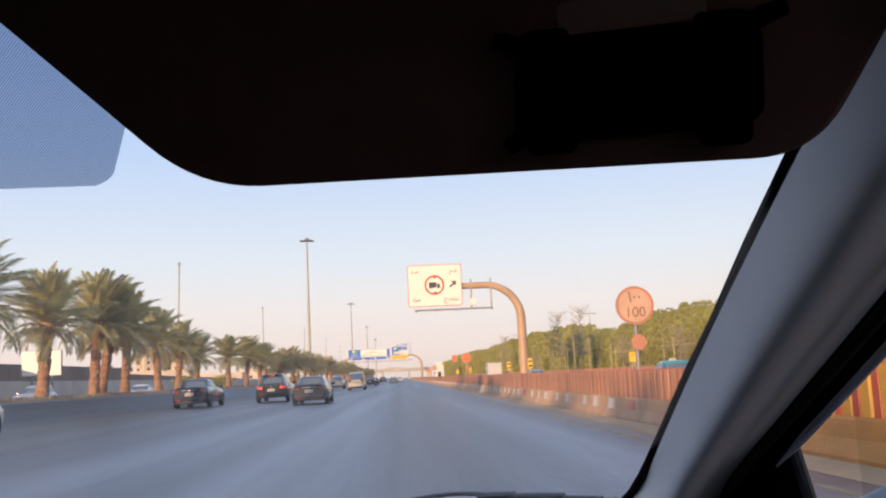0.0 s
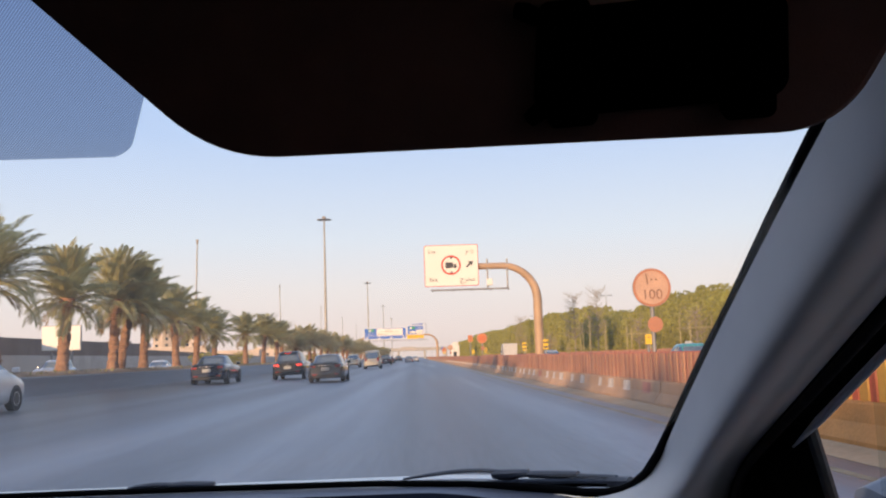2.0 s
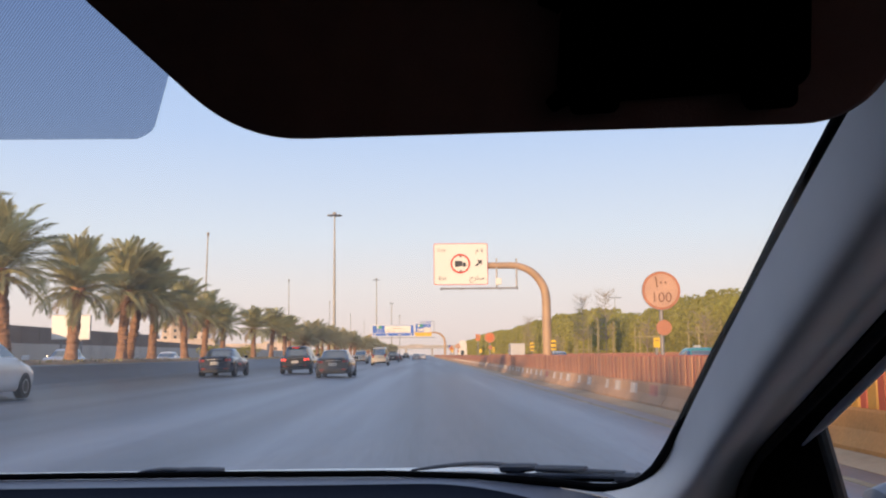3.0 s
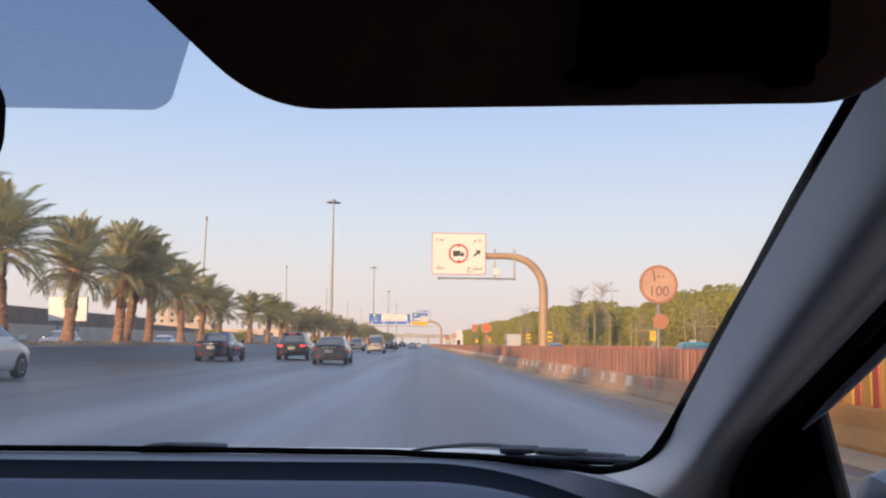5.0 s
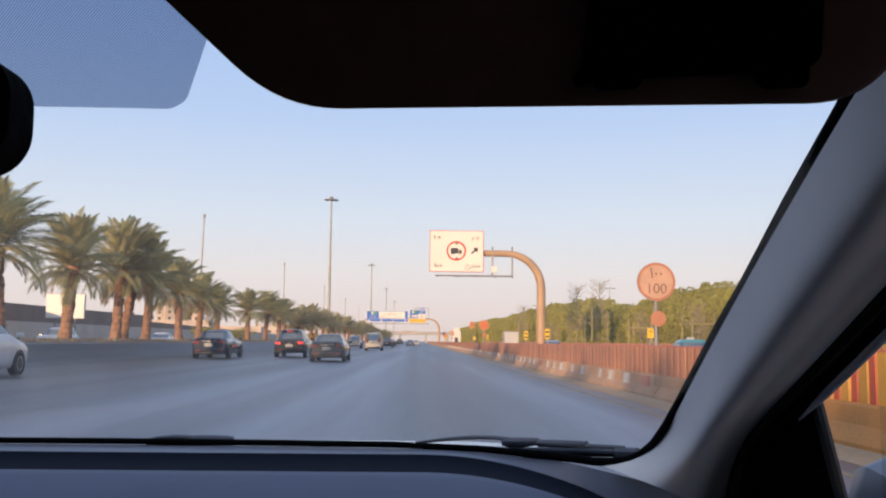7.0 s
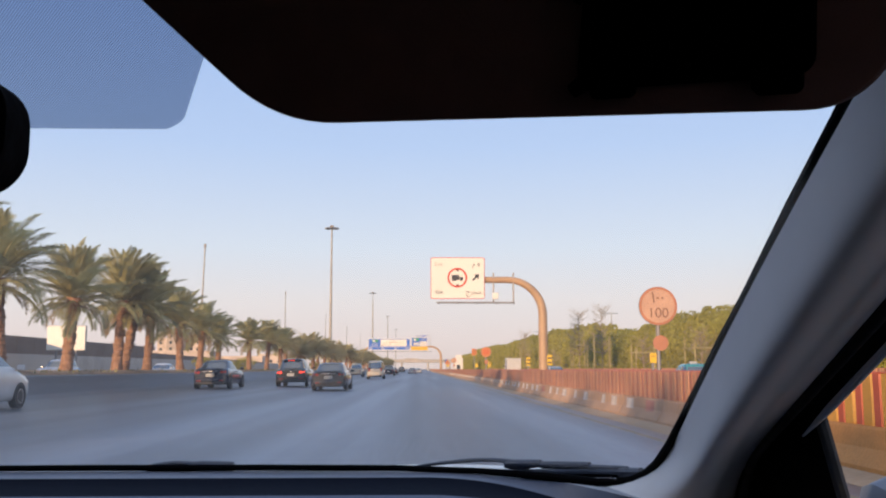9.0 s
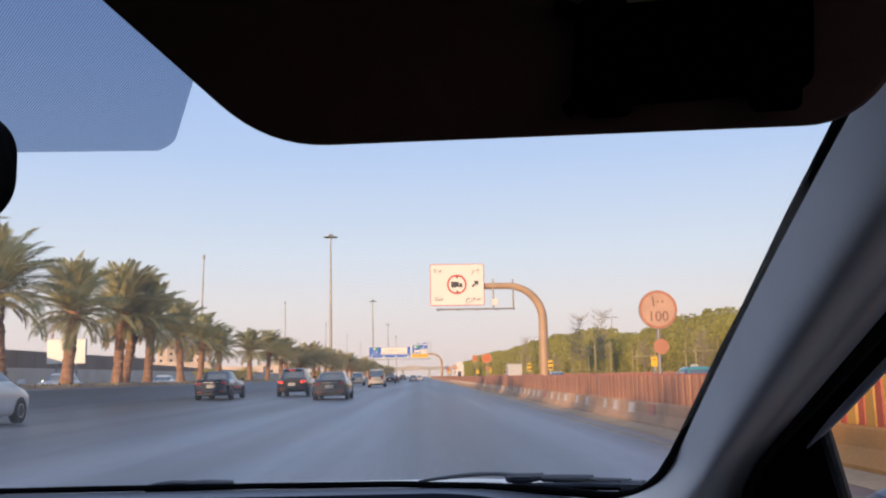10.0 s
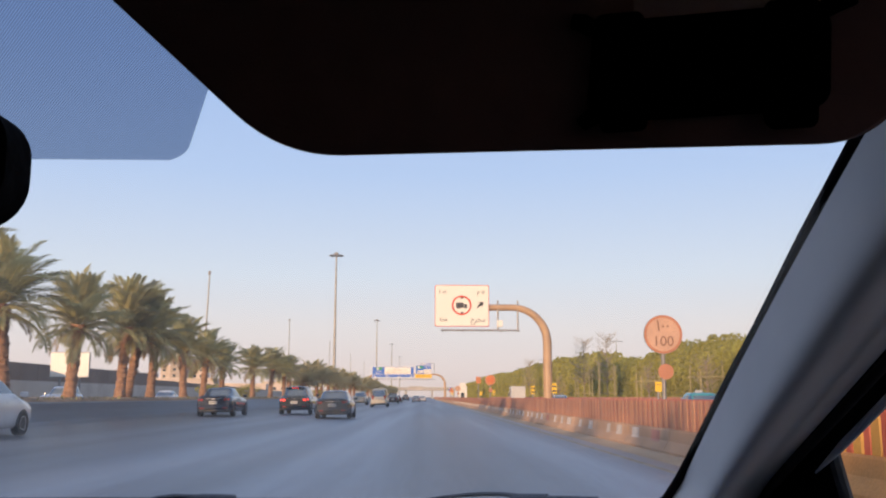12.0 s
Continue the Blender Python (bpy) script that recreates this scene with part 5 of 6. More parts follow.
    for y in (0.82 if kind != "pickup" else 1.1, L - 0.88):
        for s in (-1, 1):
            arch = part("wheel_arch", disc(bmesh.new(), (s * (w - 0.085), y, wr + 0.02), wr + 0.035, 0.184, 26, "X"), "trim_black", root)
            tyre = bmesh.new()
            prof = [(0.10, wr * 0.62), (0.105, wr * 0.93), (0.07, wr), (-0.07, wr), (-0.105, wr * 0.93), (-0.10, wr * 0.62)]
            loft(tyre, [[(s * (w - 0.09) + px, y + pr * math.cos(a), wr + pr * math.sin(a)) for px, pr in prof] for a in [2 * math.pi * k / 24 for k in range(25)]], caps=False)
            wheel = part("wheel", tyre, "tyre", root, smooth=True)
            rim = bmesh.new()
            disc(rim, (s * (w - 0.05), y, wr), wr * 0.20, 0.10, 14, "X")
            for k in range(5):
                box(rim, (0, 0, wr * 0.36), (0.05, wr * 0.17, wr * 0.6), 0, Matrix.Translation((s * (w - 0.035), y, wr)) @ pose(0, 0, 0, 72 * k))
            loft(rim, [[(s * (w - 0.04) + px, y + pr * math.cos(a), wr + pr * math.sin(a)) for px, pr in ((0.05, wr * 0.56), (0.05, wr * 0.65), (-0.05, wr * 0.65), (-0.05, wr * 0.56))] for a in [2 * math.pi * k / 24 for k in range(25)]], caps=False)
            part("rim", rim, "rim", wheel)
    return root


def at(x, y, z=None, turn=0.0):
    return pose(x, y, road_z(x) + 0.012 if z is None else z, 0, -1.26 if x < 0 else 0, turn)


vehicle("sedan", "paint_grey", "dark grey sedan driving ahead with a dusty tail", at(-4.75, 47.5))
vehicle("suv", "paint_black", "black SUV driving ahead with its brake lights lit", at(-7.75, 55.0), True)
vehicle("sedan", "paint_navy", "black sedan driving in an outer lane beside the median", at(-10.6, 46.5))
vehicle("hatch", "paint_white", "small white hatchback driving in an outer lane", at(-11.0, 20.9))
vehicle("van", "paint_beige", "pale beige minibus driving far ahead", at(-5.0, 101.0))
vehicle("sedan", "paint_white", "white sedan driving far ahead", at(-8.3, 92.0))
vehicle("pickup", "paint_beige", "pale pickup truck driving far ahead", at(-8.4, 118.0))
vehicle("suv", "paint_navy", "dark SUV driving far ahead", at(-5.2, 150.0))
vehicle("sedan", "paint_maroon", "dark red sedan far down the road", at(-5.4, 178.0))
vehicle("sedan", "paint_silver", "silver sedan far down the road", at(-1.9, 205.0))
vehicle("sedan", "paint_white", "white sedan far down the road", at(-0.6, 240.0))
vehicle("suv", "paint_grey", "grey SUV far down the road", at(-5.4, 262.0))
taxi = vehicle("sedan", "paint_teal", "teal green taxi sedan on the exit road behind the barrier", at(13.2, 42.0))
part("taxi_sign", boxed((0, 2.05, 1.50), (0.36, 0.16, 0.14), 0.03), "plate", taxi, "white taxi roof sign")


def box_van(m):
    """A small lorry with a plain white box behind its cab."""
    root = thing("box_van", "plain white box van on the exit road behind the barrier", "van", m, "vehicles on the highway")
    part("cargo_box", boxed((0, 1.75, 1.75), (2.1, 3.5, 2.1), 0.05), "paint_white", root, "plain white cargo box")
    for s in (-1, 1):
        part("rear_door", boxed((s * 0.52, -0.012, 1.75), (1.0, 0.03, 1.96), 0.012), "paint_white", root)
        part("tail_light", boxed((s * 0.86, -0.02, 0.62), (0.2, 0.06, 0.12), 0.02), "lamp_red", root, "red tail light")
        for y in (0.9, 4.3):
            wheel = part("wheel", disc(bmesh.new(), (s * 0.86, y, 0.40), 0.40, 0.24, 24, "X"), "tyre", root)
            part("rim", disc(bmesh.new(), (s * 0.96, y, 0.40), 0.22, 0.08, 16, "X"), "rim", wheel)
        part("door_mirror", boxed((s * 1.08, 5.0, 1.60), (0.16, 0.08, 0.30), 0.03), "trim_black", root)
    cab = [[(x, y, z) for x, z in rounded_rect(2.0 * wd, hh, 0.10)] for y, wd, hh in ((3.6, 1.0, 1.6), (4.6, 1.0, 1.6), (5.1, 0.97, 1.3), (5.4, 0.94, 0.9))]
    cab = [[(x, y, z + 0.5 + (max(q[2] for q in ring) - min(q[2] for q in ring)) / 2) for x, y, z in ring] for ring in cab]
    part("cab", loft(bmesh.new(), cab), "paint_white", root, "white cab", True)
    part("chassis", boxed((0, 2.4, 0.56), (1.0, 5.0, 0.24), 0.03), "trim_black", root)
    part("rear_bumper", boxed((0, 0.0, 0.50), (1.9, 0.10, 0.14), 0.03), "trim_black", root)


box_van(at(14.0, 137.0))
vehicle("sedan", "paint_silver", "silver sedan on the exit road behind the barrier", at(13.2, 88.0))
vehicle("sedan", "paint_white", "white sedan on the opposite carriageway", pose(-24, 88, 0.32, 0, 0, 180))
vehicle("suv", "paint_silver", "silver SUV on the opposite carriageway", pose(-28, 74, 0.32, 0, 0, 180))


# ---------------------------------------------------------------- the car round the eye
CX = -0.40  # the car's middle


def glass_y(x, z):
    """The curved windscreen: how far ahead it lies at x, z."""
    e = max(0.0, abs(x - CX) - 0.43)
    return 1.17 - (z - 1.118) / 0.527 - 3.2 * e * e


car = thing("own_car", "light-coloured car seen from its front passenger seat, standing in its lane", "car")


def sheet(fn, us, vs):
    bm = bmesh.new()
    g = [[bm.verts.new(fn(u, v)) for u in us] for v in vs]
    for a, b in zip(g, g[1:]):
        for i in range(len(us) - 1):
            bm.faces.new((a[i], a[i + 1], b[i + 1], b[i]))
    return bm


def lin(a, b, n):
    return [a + (b - a) * i / (n - 1) for i in range(n)]


# windscreen with its printed sun band round the mirror's foot
Z0, Z1 = 1.098, 1.475
def half_width(z):
    return 0.705 - 0.05 * (z - Z0) / (Z1 - Z0)


ws = part("windscreen", sheet(lambda u, v: (CX + u * half_width(v), glass_y(CX + u * half_width(v), v) + 0.022, v), lin(-1, 1, 41), lin(Z0, Z1, 16)), "windscreen", car, "clear curved windscreen", True)
ws.visible_shadow = False


def band(u, v):
    z = 1.4035 + (Z1 - 1.4035) * v
    hw = 0.2235 + 0.066 * v - 0.010 * max(0.0, 1 - v / 0.10) ** 2.6
    x = CX + u * hw
    return (x, glass_y(x, z) + 0.002, z)


frit = part("sun_band", sheet(band, lin(-1, 1, 15), [0, 0.008, 0.02, 0.035, 0.055, 0.08, 0.13, 0.3, 0.6, 1.0]), "frit", car, "fine dotted sun band printed on the glass", True)
frit.visible_shadow = False

# pillars: padded grey trim between the glass edge and the door seal
def curve(p, q, bow, t):
    p, q = Vector(p), Vector(q)
    return p.lerp(q, t) + Vector(bow) * (4 * t * (1 - t))


def pillar(side):
    def mirror(v):
        return Vector((v.x if side > 0 else 2 * CX - v.x, v.y, v.z))
    def a(t):
        return curve((0.270, 1.16, 1.044), (0.2375, 0.38, 1.438), (-0.0056, 0.0055, 0.0043), t)
    def b(t):
        return curve((0.325, 1.10, 1.062), (0.341, 0.33, 1.432), (0.005, 0.0, 0.0), t)
    def frame_line(t):
        return curve((0.331, 1.10, 1.062), (0.336, 0.33, 1.432), (0.003, 0.0, 0.0), t)
    path = [(-0.425, 1.165, 1.112), (-0.20, 1.16, 1.112), (-0.037, 1.15, 1.112), (0.068, 1.14, 1.109), (0.141, 1.12, 1.105), (0.179, 1.10, 1.103), (0.203, 1.085, 1.1015),
            (0.220, 1.07, 1.103), (0.235, 1.05, 1.108), (0.246, 1.03, 1.117), (0.252, 1.0, 1.132), (0.256, 0.965, 1.154), (0.258, 0.93, 1.177), (0.261, 0.885, 1.208),
            (0.2605, 0.80, 1.257), (0.260, 0.73, 1.2934), (0.258, 0.63, 1.348), (0.2507, 0.535, 1.3867), (0.247, 0.45, 1.43), (0.245, 0.40, 1.455)]
    n = len(path)
    seal = tube(bmesh.new(), [mirror(Vector(p).lerp(Vector((0.0, 0.0, 1.25)), 0.012)) for p in path], [0.0038 if i < 4 else 0.0050 - 0.0011 * max(0, i - 7) / (n - 8) for i in range(n)], 8)
    part("glass_seal", seal, "rubber", car, "black rubber glass seal", True)
    # trim: the foot flares along the seal into the dashboard, the shaft runs up to the roof; its crest is pulled along
    # the camera's sight lines
    rows = []
    for k in range(9):
        u = k / 8
        i = int(6 + k * 0.75)
        p = (Vector(path[i]).lerp(Vector(path[i + 1]), 6 + k * 0.75 - i) + Vector((0.004, 0.004, -0.003))).lerp(a(0.26), u ** 2)
        q = Vector((0.340, 1.0, 1.05)).lerp(Vector((0.334, 0.975, 1.125)), u).lerp(Vector((0.334, 0.975, 1.125)).lerp(b(0.26), u), u)
        rows.append((p, q))
    rows += [(a(t), b(t)) for t in lin(0.31, 1, 12)]
    for _ in range(3):
        rows = [rows[0]] + [tuple(x[j] * 0.25 + y[j] * 0.5 + z[j] * 0.25 for j in (0, 1)) for x, y, z in zip(rows, rows[1:], rows[2:])] + [rows[-1]]
    cam_eye = Vector((0.0, 0.0, 1.25))
    def swell(v):
        """Pull towards the camera, shaped for the shading in its view: broad flank towards the glass, a round crest,
        then a back that turns into the cabin and flattens at the door seal.
        """
        h, n = 0.0, 60
        for j in range(n):
            s = v * (j + 0.5) / n
            h += (0.42 - 0.18 * smooth_step(0.0, 0.55, s) - 0.84 * smooth_step(0.24, 1.0, s)) * v / n
        return h
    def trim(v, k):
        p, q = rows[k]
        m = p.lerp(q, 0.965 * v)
        return mirror(m + (cam_eye - m) * swell(v))
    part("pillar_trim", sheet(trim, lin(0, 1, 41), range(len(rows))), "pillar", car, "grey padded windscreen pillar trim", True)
    # soft weatherstrip bulb along the door opening
    bulb = [(p.lerp(q, 0.985), (q - p).length * 0.038) for p, q in rows]
    part("door_seal", tube(bmesh.new(), [mirror(c + (cam_eye - c) * 0.10) for c, _ in bulb], [r for _, r in bulb], 12), "weatherstrip", car, "thick black rubber door seal", True)
    door = bmesh.new()
    rings = []
    for t in lin(-0.1, 1, 12):
        q = frame_line(t)
        rings.append([mirror(q + Vector(o)) for o in ((-0.030, 0.006, 0.012), (0.004, -0.002, -0.008), (0.009, 0.0, -0.018), (0.04, 0.05, 0.0), (0.03, 0.06, 0.02))])
    loft(door, rings)
    part("door_frame", door, "rubber", car, "black door frame and seal")
    strip_bm = bmesh.new()
    tube(strip_bm, [mirror(frame_line(t) + Vector((-0.003, -0.010, -0.024))) for t in lin(0.37, 1, 10)], [0.001] + [0.0036] * 9, 8)
    part("frame_strip", strip_bm, "pillar", car, "thin pale strip along the window frame", True)


pillar(1)
pillar(-1)
for s in (1, -1):
    def mx(x, s=s):
        return x if s > 0 else 2 * CX - x
    sail = bmesh.new()
    tri = [(0.336, 0.785, 1.196), (0.376, 0.775, 1.00), (0.318, 1.12, 1.00), (0.316, 1.12, 1.06)]
    loft(sail, [[(mx(x), y, z) for x, y, z in tri], [(mx(x + 0.03), y + 0.07, z) for x, y, z in tri]])
    part("mirror_sail", sail, "rubber", car, "black triangle panel at the foot of the window")
    part("window_guide", tube(bmesh.new(), [(mx(0.340), 0.784, 1.192), (mx(0.380), 0.772, 1.00)], 0.0055, 8), "trim_black", car)
    door = bmesh.new()
    box(door, (mx(0.42), 0.05, 0.62), (0.14, 2.2, 0.78), 0.04)
    part("door", door, "trim_black", car)
    g = part("side_window", boxed((mx(0.385), -0.05, 1.2), (0.004, 1.62, 0.42)), "side_glass", car)
    g.visible_shadow = False
    # door mirror
    m = part("door_mirror", boxed((mx(0.575), 0.97, 1.045), (0.24, 0.13, 0.17), 0.06), "mirror_shell", car, "grey door mirror shell", True)
    part("mirror_glass", plate(bmesh.new(), (mx(0.575), 0.902, 1.045), 0.17, 0.11, 0.006, 0.03), "rim", m)
    part("mirror_arm", tube(bmesh.new(), [(mx(0.41), 0.97, 1.02), (mx(0.50), 0.97, 1.02)], 0.022, 8), "trim_black", m)

# dash: far rim, narrow shelf, dark band, near padded hump
def dash_pt(u, v):
    x = CX + u * 0.705
    e = max(0.0, abs(x - CX) - 0.40)
    far = glass_y(x, 1.11) - 0.035
    lip = 1.0 - 1.2 * e * e
    mid = min(far - 0.02, 1.085 - 1.0 * e * e)
    zl, zm = 1.0994 - 0.95 * e * e, 1.1082 - 0.95 * e * e
    dz = 0.31 * e * e
    prof = [(far + 0.03, 1.098 - dz), (far + 0.008, 1.108 - dz), (far - 0.004, 1.109 - dz), (mid, zm), (mid - 0.012, zm - 0.006), (lip + 0.006, zl - 0.002), (lip, zl), (lip - 0.03, zl - 0.0005), (lip - 0.12, zl - 0.010), (lip - 0.30, zl - 0.05), (lip - 0.42, zl - 0.13), (lip - 0.44, zl - 0.5)]
    y, z = prof[v]
    return (x, y, z)


part("dash_shelf_sheen", sheet(dash_pt, lin(-1, 1, 97), [2, 3]), "dash_shelf_sheen", car, "grey dashboard shelf by the glass, paled with the sky's reflection", True)
part("dash_channel", sheet(dash_pt, lin(-1, 1, 97), [3, 4, 5]), "dash_groove_shade", car, "sunk channel along the dashboard, its shade put into the colour", True)
part("dash_rim", sheet(dash_pt, lin(-1, 1, 49), [0, 1, 2]), "rubber", car, "black rim under the windscreen", True)
part("dash_pad", sheet(dash_pt, lin(-1, 1, 97), [5, 6, 7, 8, 9, 10, 11]), "dash", car, "dark grey padded dashboard top, tinted with the sky's blue sheen", True)
part("cowl", sheet(lambda u, v: (CX + u * 0.64, glass_y(CX + u * 0.64, 1.10) + 0.03 + 0.03 * v, 1.1035 + 0.0012 * v), lin(-1, 1, 31), [0, 0.5, 1]), "paint_silver", car, "pale cowl edge below the glass", True)


# wipers, parked along the foot of the glass; each point as slopes (across, down) from the camera, fitted to its view
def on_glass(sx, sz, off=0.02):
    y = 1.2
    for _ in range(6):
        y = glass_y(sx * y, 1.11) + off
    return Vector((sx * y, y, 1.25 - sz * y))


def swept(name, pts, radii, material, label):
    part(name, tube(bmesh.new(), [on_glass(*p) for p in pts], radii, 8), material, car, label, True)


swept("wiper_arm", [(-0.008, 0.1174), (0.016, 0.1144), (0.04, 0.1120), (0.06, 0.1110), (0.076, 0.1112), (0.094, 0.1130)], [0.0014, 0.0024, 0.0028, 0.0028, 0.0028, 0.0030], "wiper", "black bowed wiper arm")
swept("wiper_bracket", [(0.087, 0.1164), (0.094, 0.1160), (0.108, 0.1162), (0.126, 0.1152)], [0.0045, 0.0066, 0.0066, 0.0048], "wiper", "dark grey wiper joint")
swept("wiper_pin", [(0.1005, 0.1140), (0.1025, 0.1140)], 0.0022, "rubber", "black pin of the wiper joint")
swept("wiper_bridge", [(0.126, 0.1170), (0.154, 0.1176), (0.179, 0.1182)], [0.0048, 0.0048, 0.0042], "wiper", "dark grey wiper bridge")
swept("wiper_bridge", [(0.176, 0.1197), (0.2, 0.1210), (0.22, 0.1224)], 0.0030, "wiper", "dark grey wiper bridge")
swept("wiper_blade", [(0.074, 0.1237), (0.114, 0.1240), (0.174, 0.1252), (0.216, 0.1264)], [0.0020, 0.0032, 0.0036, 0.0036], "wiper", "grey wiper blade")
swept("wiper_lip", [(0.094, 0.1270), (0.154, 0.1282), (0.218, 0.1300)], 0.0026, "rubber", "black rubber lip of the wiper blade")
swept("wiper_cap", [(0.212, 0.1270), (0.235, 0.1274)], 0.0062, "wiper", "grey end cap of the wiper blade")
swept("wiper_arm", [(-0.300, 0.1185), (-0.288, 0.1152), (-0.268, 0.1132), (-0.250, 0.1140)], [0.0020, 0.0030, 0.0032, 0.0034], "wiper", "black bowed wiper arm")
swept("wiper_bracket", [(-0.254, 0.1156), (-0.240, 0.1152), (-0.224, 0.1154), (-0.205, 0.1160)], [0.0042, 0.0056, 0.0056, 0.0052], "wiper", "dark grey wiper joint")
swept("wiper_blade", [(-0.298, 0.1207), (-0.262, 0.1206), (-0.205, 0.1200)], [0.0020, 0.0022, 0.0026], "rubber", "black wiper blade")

# mirror on its stalk
mir = part("rear_mirror", loft(bmesh.new(), [[(CX + s * x, y, 1.352 + s * z) for x, z in rounded_rect(0.382, 0.060, 0.024, 10)] for y, s in ((0.428, 0.93), (0.434, 1.0), (0.462, 1.0), (0.478, 0.85))]), "rubber", car, "black rear-view mirror", True)
part("mirror_pane", plate(bmesh.new(), (CX, 0.426, 1.352), 0.345, 0.056, 0.004, 0.022), "car_glass", mir)
part("mirror_stalk", tube(bmesh.new(), [(CX, 0.47, 1.37), (CX, 0.50, 1.42), (CX, 0.52, 1.44)], 0.012, 8), "rubber", mir)


# sun visor, folded down against the glass
VN = Vector((0.25, 1.0, 0.45)).normalized()
VU = Vector((1.0, -0.25, 0.0)).normalized()
VV = VN.cross(VU) * -1
VO = Vector((0.0, 0.45, 1.36))


def on_visor(u, v, off=0.0):
    return VO + VU * u + VV * v - VN * off


def visor_outline():
    corners = [(-0.199, 0.125, 0.01), (-0.0845, 0.0035, 0.034), (0.2060, -0.0065, 0.026), (0.279, 0.125, 0.01)]
    pts = []
    n = len(corners)
    for i, (x, z, r) in enumerate(corners):
        p, a, b = Vector((x, z)), Vector(corners[i - 1][:2]), Vector(corners[(i + 1) % n][:2])
        da, db = (a - p).normalized(), (b - p).normalized()
        for t in lin(0, 1, 9):
            q = (p + da * r).lerp(p, t).lerp(p.lerp(p + db * r, t), t)
            pts.append((q.x, q.y))
    return pts


outline = visor_outline()
cu, cv = sum(p[0] for p in outline) / len(outline), sum(p[1] for p in outline) / len(outline)
visor = thing("sun_visor", "dark fabric sun visor with a black pouch strapped to it", "sun visor")
rings = []
for s, off in ((0.0, 0.010), (0.90, 0.010), (0.975, 0.008), (1.0, 0.0), (0.975, -0.008), (0.90, -0.010), (0.0, -0.010)):
    rings.append([on_visor(cu + (u - cu) * max(s, 0.001), cv + (v - cv) * max(s, 0.001), off) for u, v in outline])
part("pad", loft(bmesh.new(), rings), "visor", visor, "dark fabric visor pad", True)
part("hinge_rod", tube(bmesh.new(), [on_visor(-0.18, 0.112), on_visor(0.26, 0.115)], 0.006, 8), "rubber", visor)
part("vanity_flap", loft(bmesh.new(), [[on_visor(0.13 + x, 0.061 + z, o) for x, z in rounded_rect(0.062, 0.022, 0.004)] for o in (0.009, 0.0115)]), "flap", visor, "paler strip behind the pouch")
# pouch and its straps
pouch = bmesh.new()
rows = []
for o, s in ((0.009, 1.0), (0.013, 1.0), (0.016, 0.95), (0.017, 0.0)):
    row = []
    for x, z in rounded_rect(0.105, 0.044, 0.009, 6):
        sag = 0.004 * math.cos(x / 0.118 * math.pi)
        row.append(on_visor(0.1305 + x * max(s, 0.01) + 0.003 * noise.noise((x * 40, z * 40, 1)), 0.0345 + (z + (sag if z > 0 else -sag * 0.3)) * max(s, 0.01), o))
    rows.append(row)
loft(pouch, rows)
part("pouch", pouch, "nylon", visor, "black nylon pouch", True)
for u, top, low in ((0.0925, 0.0615, 0.008), (0.166, 0.061, 0.005)):
    b = bmesh.new()
    loft(b, [[on_visor(u + x, (top + low) / 2 + z, o) for x, z in rounded_rect(0.022, top - low, 0.004)] for o in (0.010, 0.019)])
    part("strap", b, "nylon", visor, "wide black strap")
for u0, v0, u1, v1 in ((0.081, 0.055, 0.0715, 0.0595), (0.175, 0.053, 0.192, 0.0595), (0.083, 0.017, 0.073, 0.012)):
    part("strap_end", tube(bmesh.new(), [on_visor(u0, v0, 0.014), on_visor((u0 + u1) / 2, (v0 + v1) / 2 + 0.001, 0.015), on_visor(u1, v1, 0.014)], [0.004, 0.0042, 0.0035], 8), "nylon", visor)

# shell, mostly out of view, closing the cabin to keep it dark: roof, header, floor, seats' back wall, bonnet and wheels
part("headliner", boxed((CX, -0.42, 1.490), (1.36, 1.62, 0.02), 0.008), "headliner", car)
part("roof_panel", loft(bmesh.new(), [[(CX + x * k, y, z + 1.502) for x, z in ((-0.66, 0), (-0.62, 0.03), (-0.3, 0.05), (0.3, 0.05), (0.62, 0.03), (0.66, 0))] for y, k in ((-1.5, 0.94), (-1.2, 1), (0.1, 1), (0.43, 0.96))]), "paint_silver", car, smooth=True)
part("roof_header", boxed((CX, 0.44, 1.478), (1.25, 0.10, 0.03), 0.01), "headliner", car)
part("rear_panel", boxed((CX, -1.45, 0.66), (1.55, 0.12, 0.62), 0.05), "trim_black", car)
# unseen rear panes: dark tint added to keep sun off pillar and visor
part("rear_window", boxed((CX, -1.42, 1.22), (1.34, 0.005, 0.52)), "sun_block_glass", car, "unseen rear window, tinted dark to keep the low sun out")
for s in (-1, 1):
    part("rear_side_sun_block", boxed((CX + s * 0.775, -1.14, 1.235), (0.005, 0.56, 0.52)), "sun_block_glass", car, "unseen rear side window, tinted dark to keep the low sun out")
part("floor_pan", boxed((CX, -0.2, 0.24), (1.6, 2.7, 0.06), 0.02), "trim_black", car)
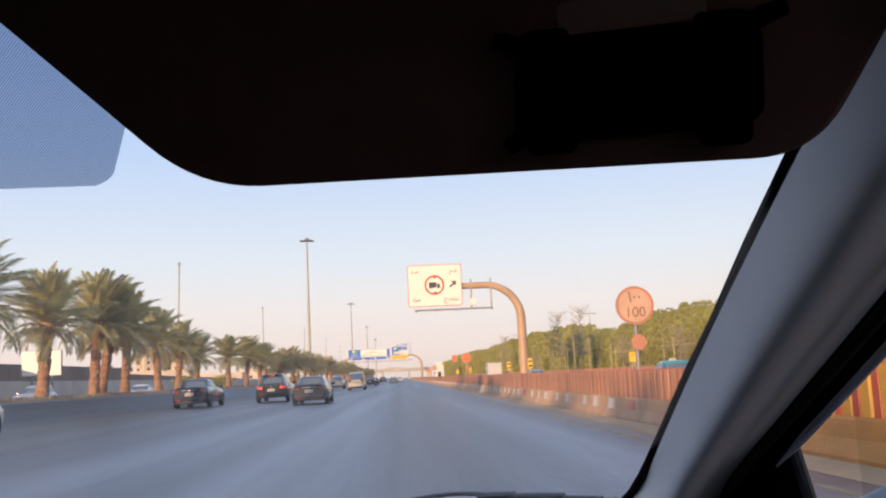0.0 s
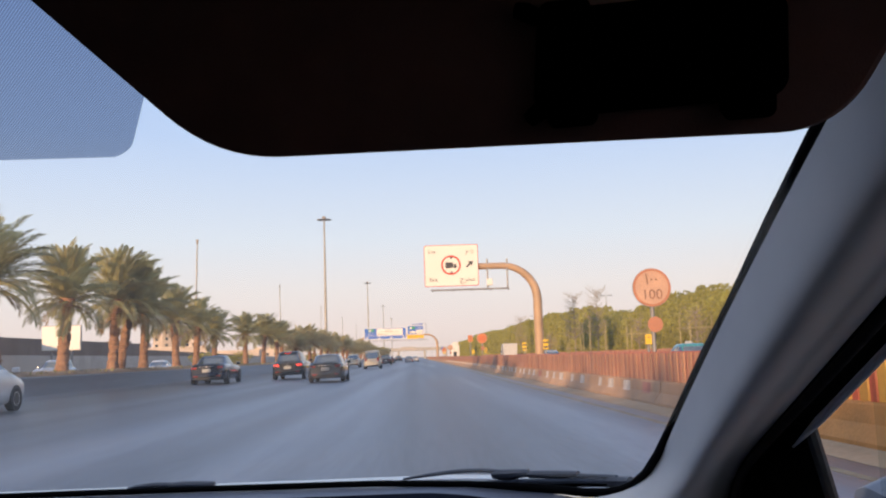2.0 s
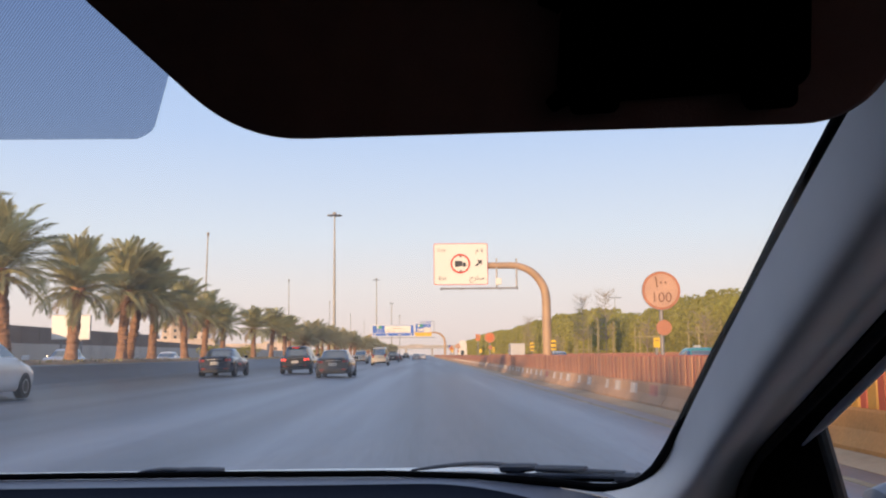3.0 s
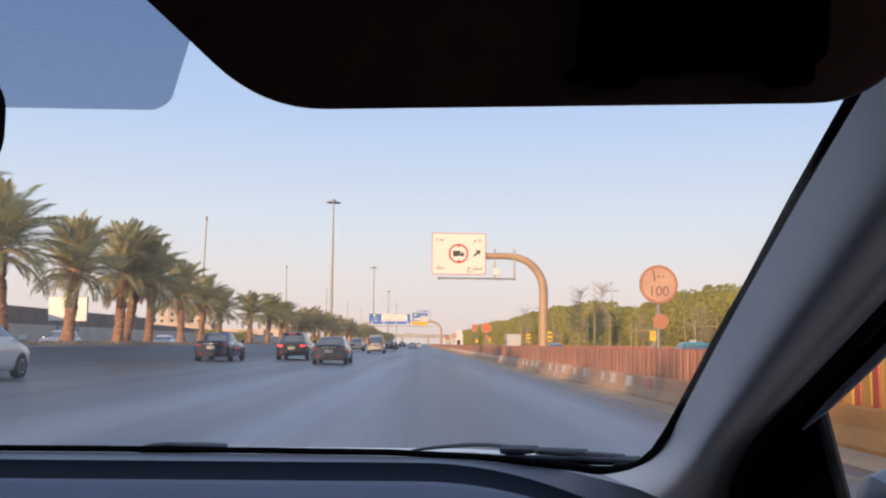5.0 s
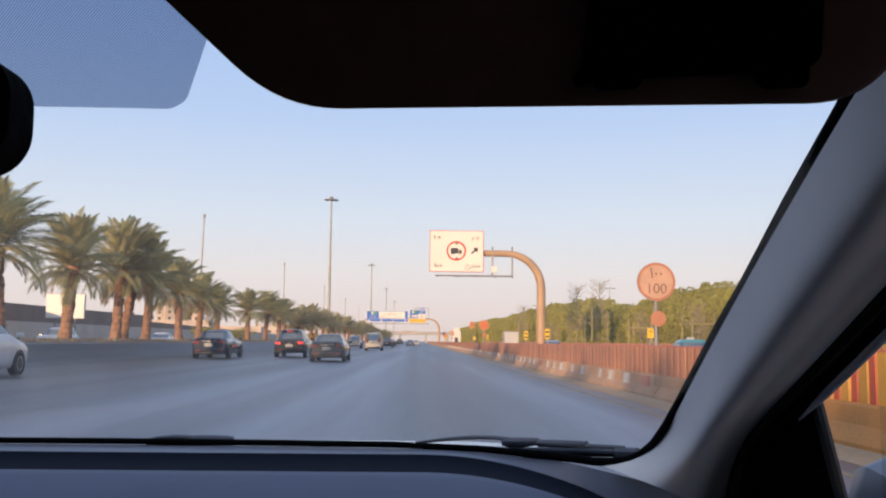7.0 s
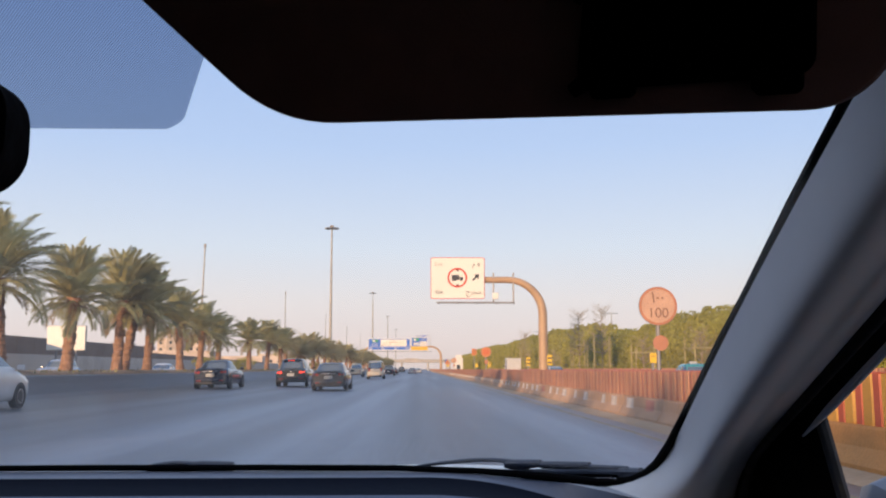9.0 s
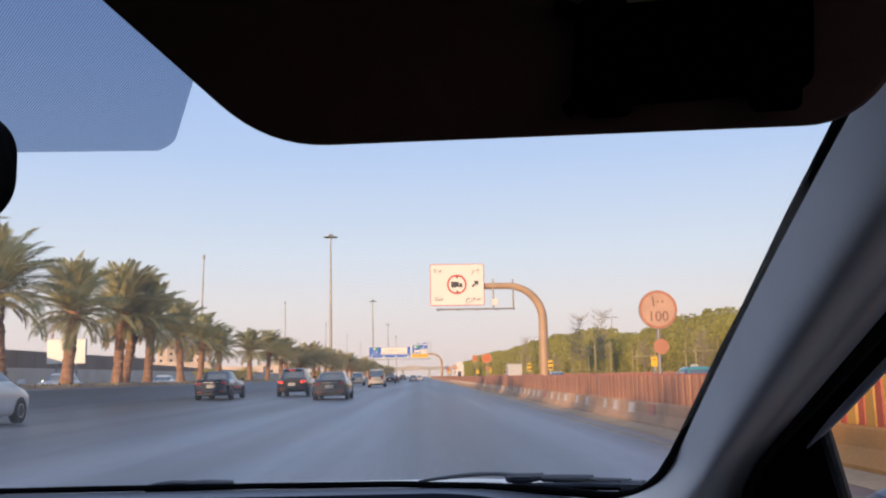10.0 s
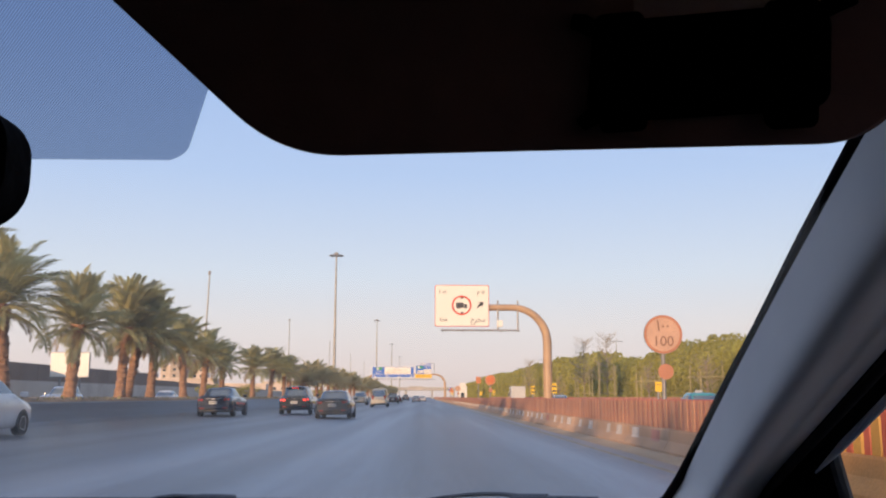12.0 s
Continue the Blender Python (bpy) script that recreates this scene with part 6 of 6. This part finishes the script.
def side_panel(s):
    """Outer flank from sill to belt line, tucked in at the nose and tail."""
    rings = []
    for y in (-2.02, -1.96, -1.8, -1.5, -1.0, -0.3, 0.4, 1.0, 1.6, 2.05, 2.3, 2.42):
        k = 1 - 0.10 * smooth_step(-1.6, -2.05, y) - 0.16 * smooth_step(1.8, 2.45, y)
        top = 0.99 - 0.06 * smooth_step(1.2, 2.42, y)
        prof = [(0.80, 0.22), (0.86, 0.30), (0.885, 0.50), (0.885, 0.70), (0.865, 0.88), (0.84, top), (0.78, top), (0.78, 0.22)]
        rings.append([(CX + s * k * x, y, z) for x, z in prof])
    part("side_panel", loft(bmesh.new(), rings), "paint_silver", car, "silver body side", True)
    for y in (-0.95, 0.02, 0.98):
        part("door_seam", boxed((CX + s * 0.886, y, 0.62), (0.006, 0.01, 0.56)), "trim_black", car)
    for y in (-0.75, 0.25):
        part("door_handle", boxed((CX + s * 0.893, y, 0.80), (0.03, 0.17, 0.03), 0.01), "paint_silver", car)
    part("centre_pillar", tube(bmesh.new(), [(CX + s * 0.83, -0.72, 0.97), (CX + s * 0.72, -0.66, 1.47)], 0.035, 8), "trim_black", car)
    part("rear_pillar", tube(bmesh.new(), [(CX + s * 0.80, -1.62, 0.97), (CX + s * 0.70, -1.36, 1.25), (CX + s * 0.66, -1.25, 1.48)], 0.06, 8), "paint_silver", car)
    part("roof_rail", tube(bmesh.new(), [(CX + s * 0.70, 0.40, 1.465), (CX + s * 0.70, -0.5, 1.50), (CX + s * 0.67, -1.3, 1.48)], 0.03, 8), "paint_silver", car)
    part("tail_light", boxed((CX + s * 0.70, -1.98, 0.82), (0.26, 0.14, 0.16), 0.04), "lamp_red", car)
    part("headlight", boxed((CX + s * 0.64, 2.34, 0.68), (0.30, 0.16, 0.13), 0.04), "plate", car)


side_panel(-1)
side_panel(1)
# unseen bench and headrests, added to hold back light from behind
part("rear_bench", boxed((CX, -1.18, 0.80), (1.30, 0.2, 0.62), 0.07), "headliner", car)
for x in (0.0, 2 * CX):
    part("headrest", boxed((x, -0.60, 1.30), (0.27, 0.11, 0.19), 0.05), "headliner", car)
    part("seat", boxed((x, -0.62, 0.78), (0.48, 0.16, 0.85), 0.07, None), "headliner", car)
part("bonnet", loft(bmesh.new(), [[(CX + k * x, y, z0 + dz) for x, dz in ((-0.80, -0.35), (-0.80, -0.06), (-0.6, 0), (0.6, 0), (0.80, -0.06), (0.80, -0.35))] for y, z0, k in ((1.30, 1.02, 0.98), (1.7, 0.98, 1), (2.1, 0.90, 0.97), (2.35, 0.78, 0.88), (2.45, 0.6, 0.8))]), "paint_silver", car, smooth=True)
part("front_bumper", boxed((CX, 2.3, 0.42), (1.5, 0.4, 0.36), 0.1), "paint_silver", car)
part("boot", boxed((CX, -1.72, 0.74), (1.56, 0.58, 0.58), 0.10), "paint_silver", car)
part("rear_bumper", boxed((CX, -1.95, 0.42), (1.5, 0.22, 0.34), 0.07), "paint_silver", car)
part("front_grille", boxed((CX, 2.44, 0.58), (0.9, 0.08, 0.16), 0.03), "trim_black", car)
for y in (-1.3, 1.55):
    for s in (-1, 1):
        part("wheel_arch", disc(bmesh.new(), (CX + s * 0.80, y, 0.33), 0.37, 0.182, 28, "X"), "trim_black", car)
        tyre = part("wheel", disc(bmesh.new(), (CX + s * 0.80, y, 0.31), 0.31, 0.2, 28, "X"), "tyre", car)
        part("rim", disc(bmesh.new(), (CX + s * 0.805, y, 0.31), 0.2, 0.2, 24, "X"), "rim", tyre)
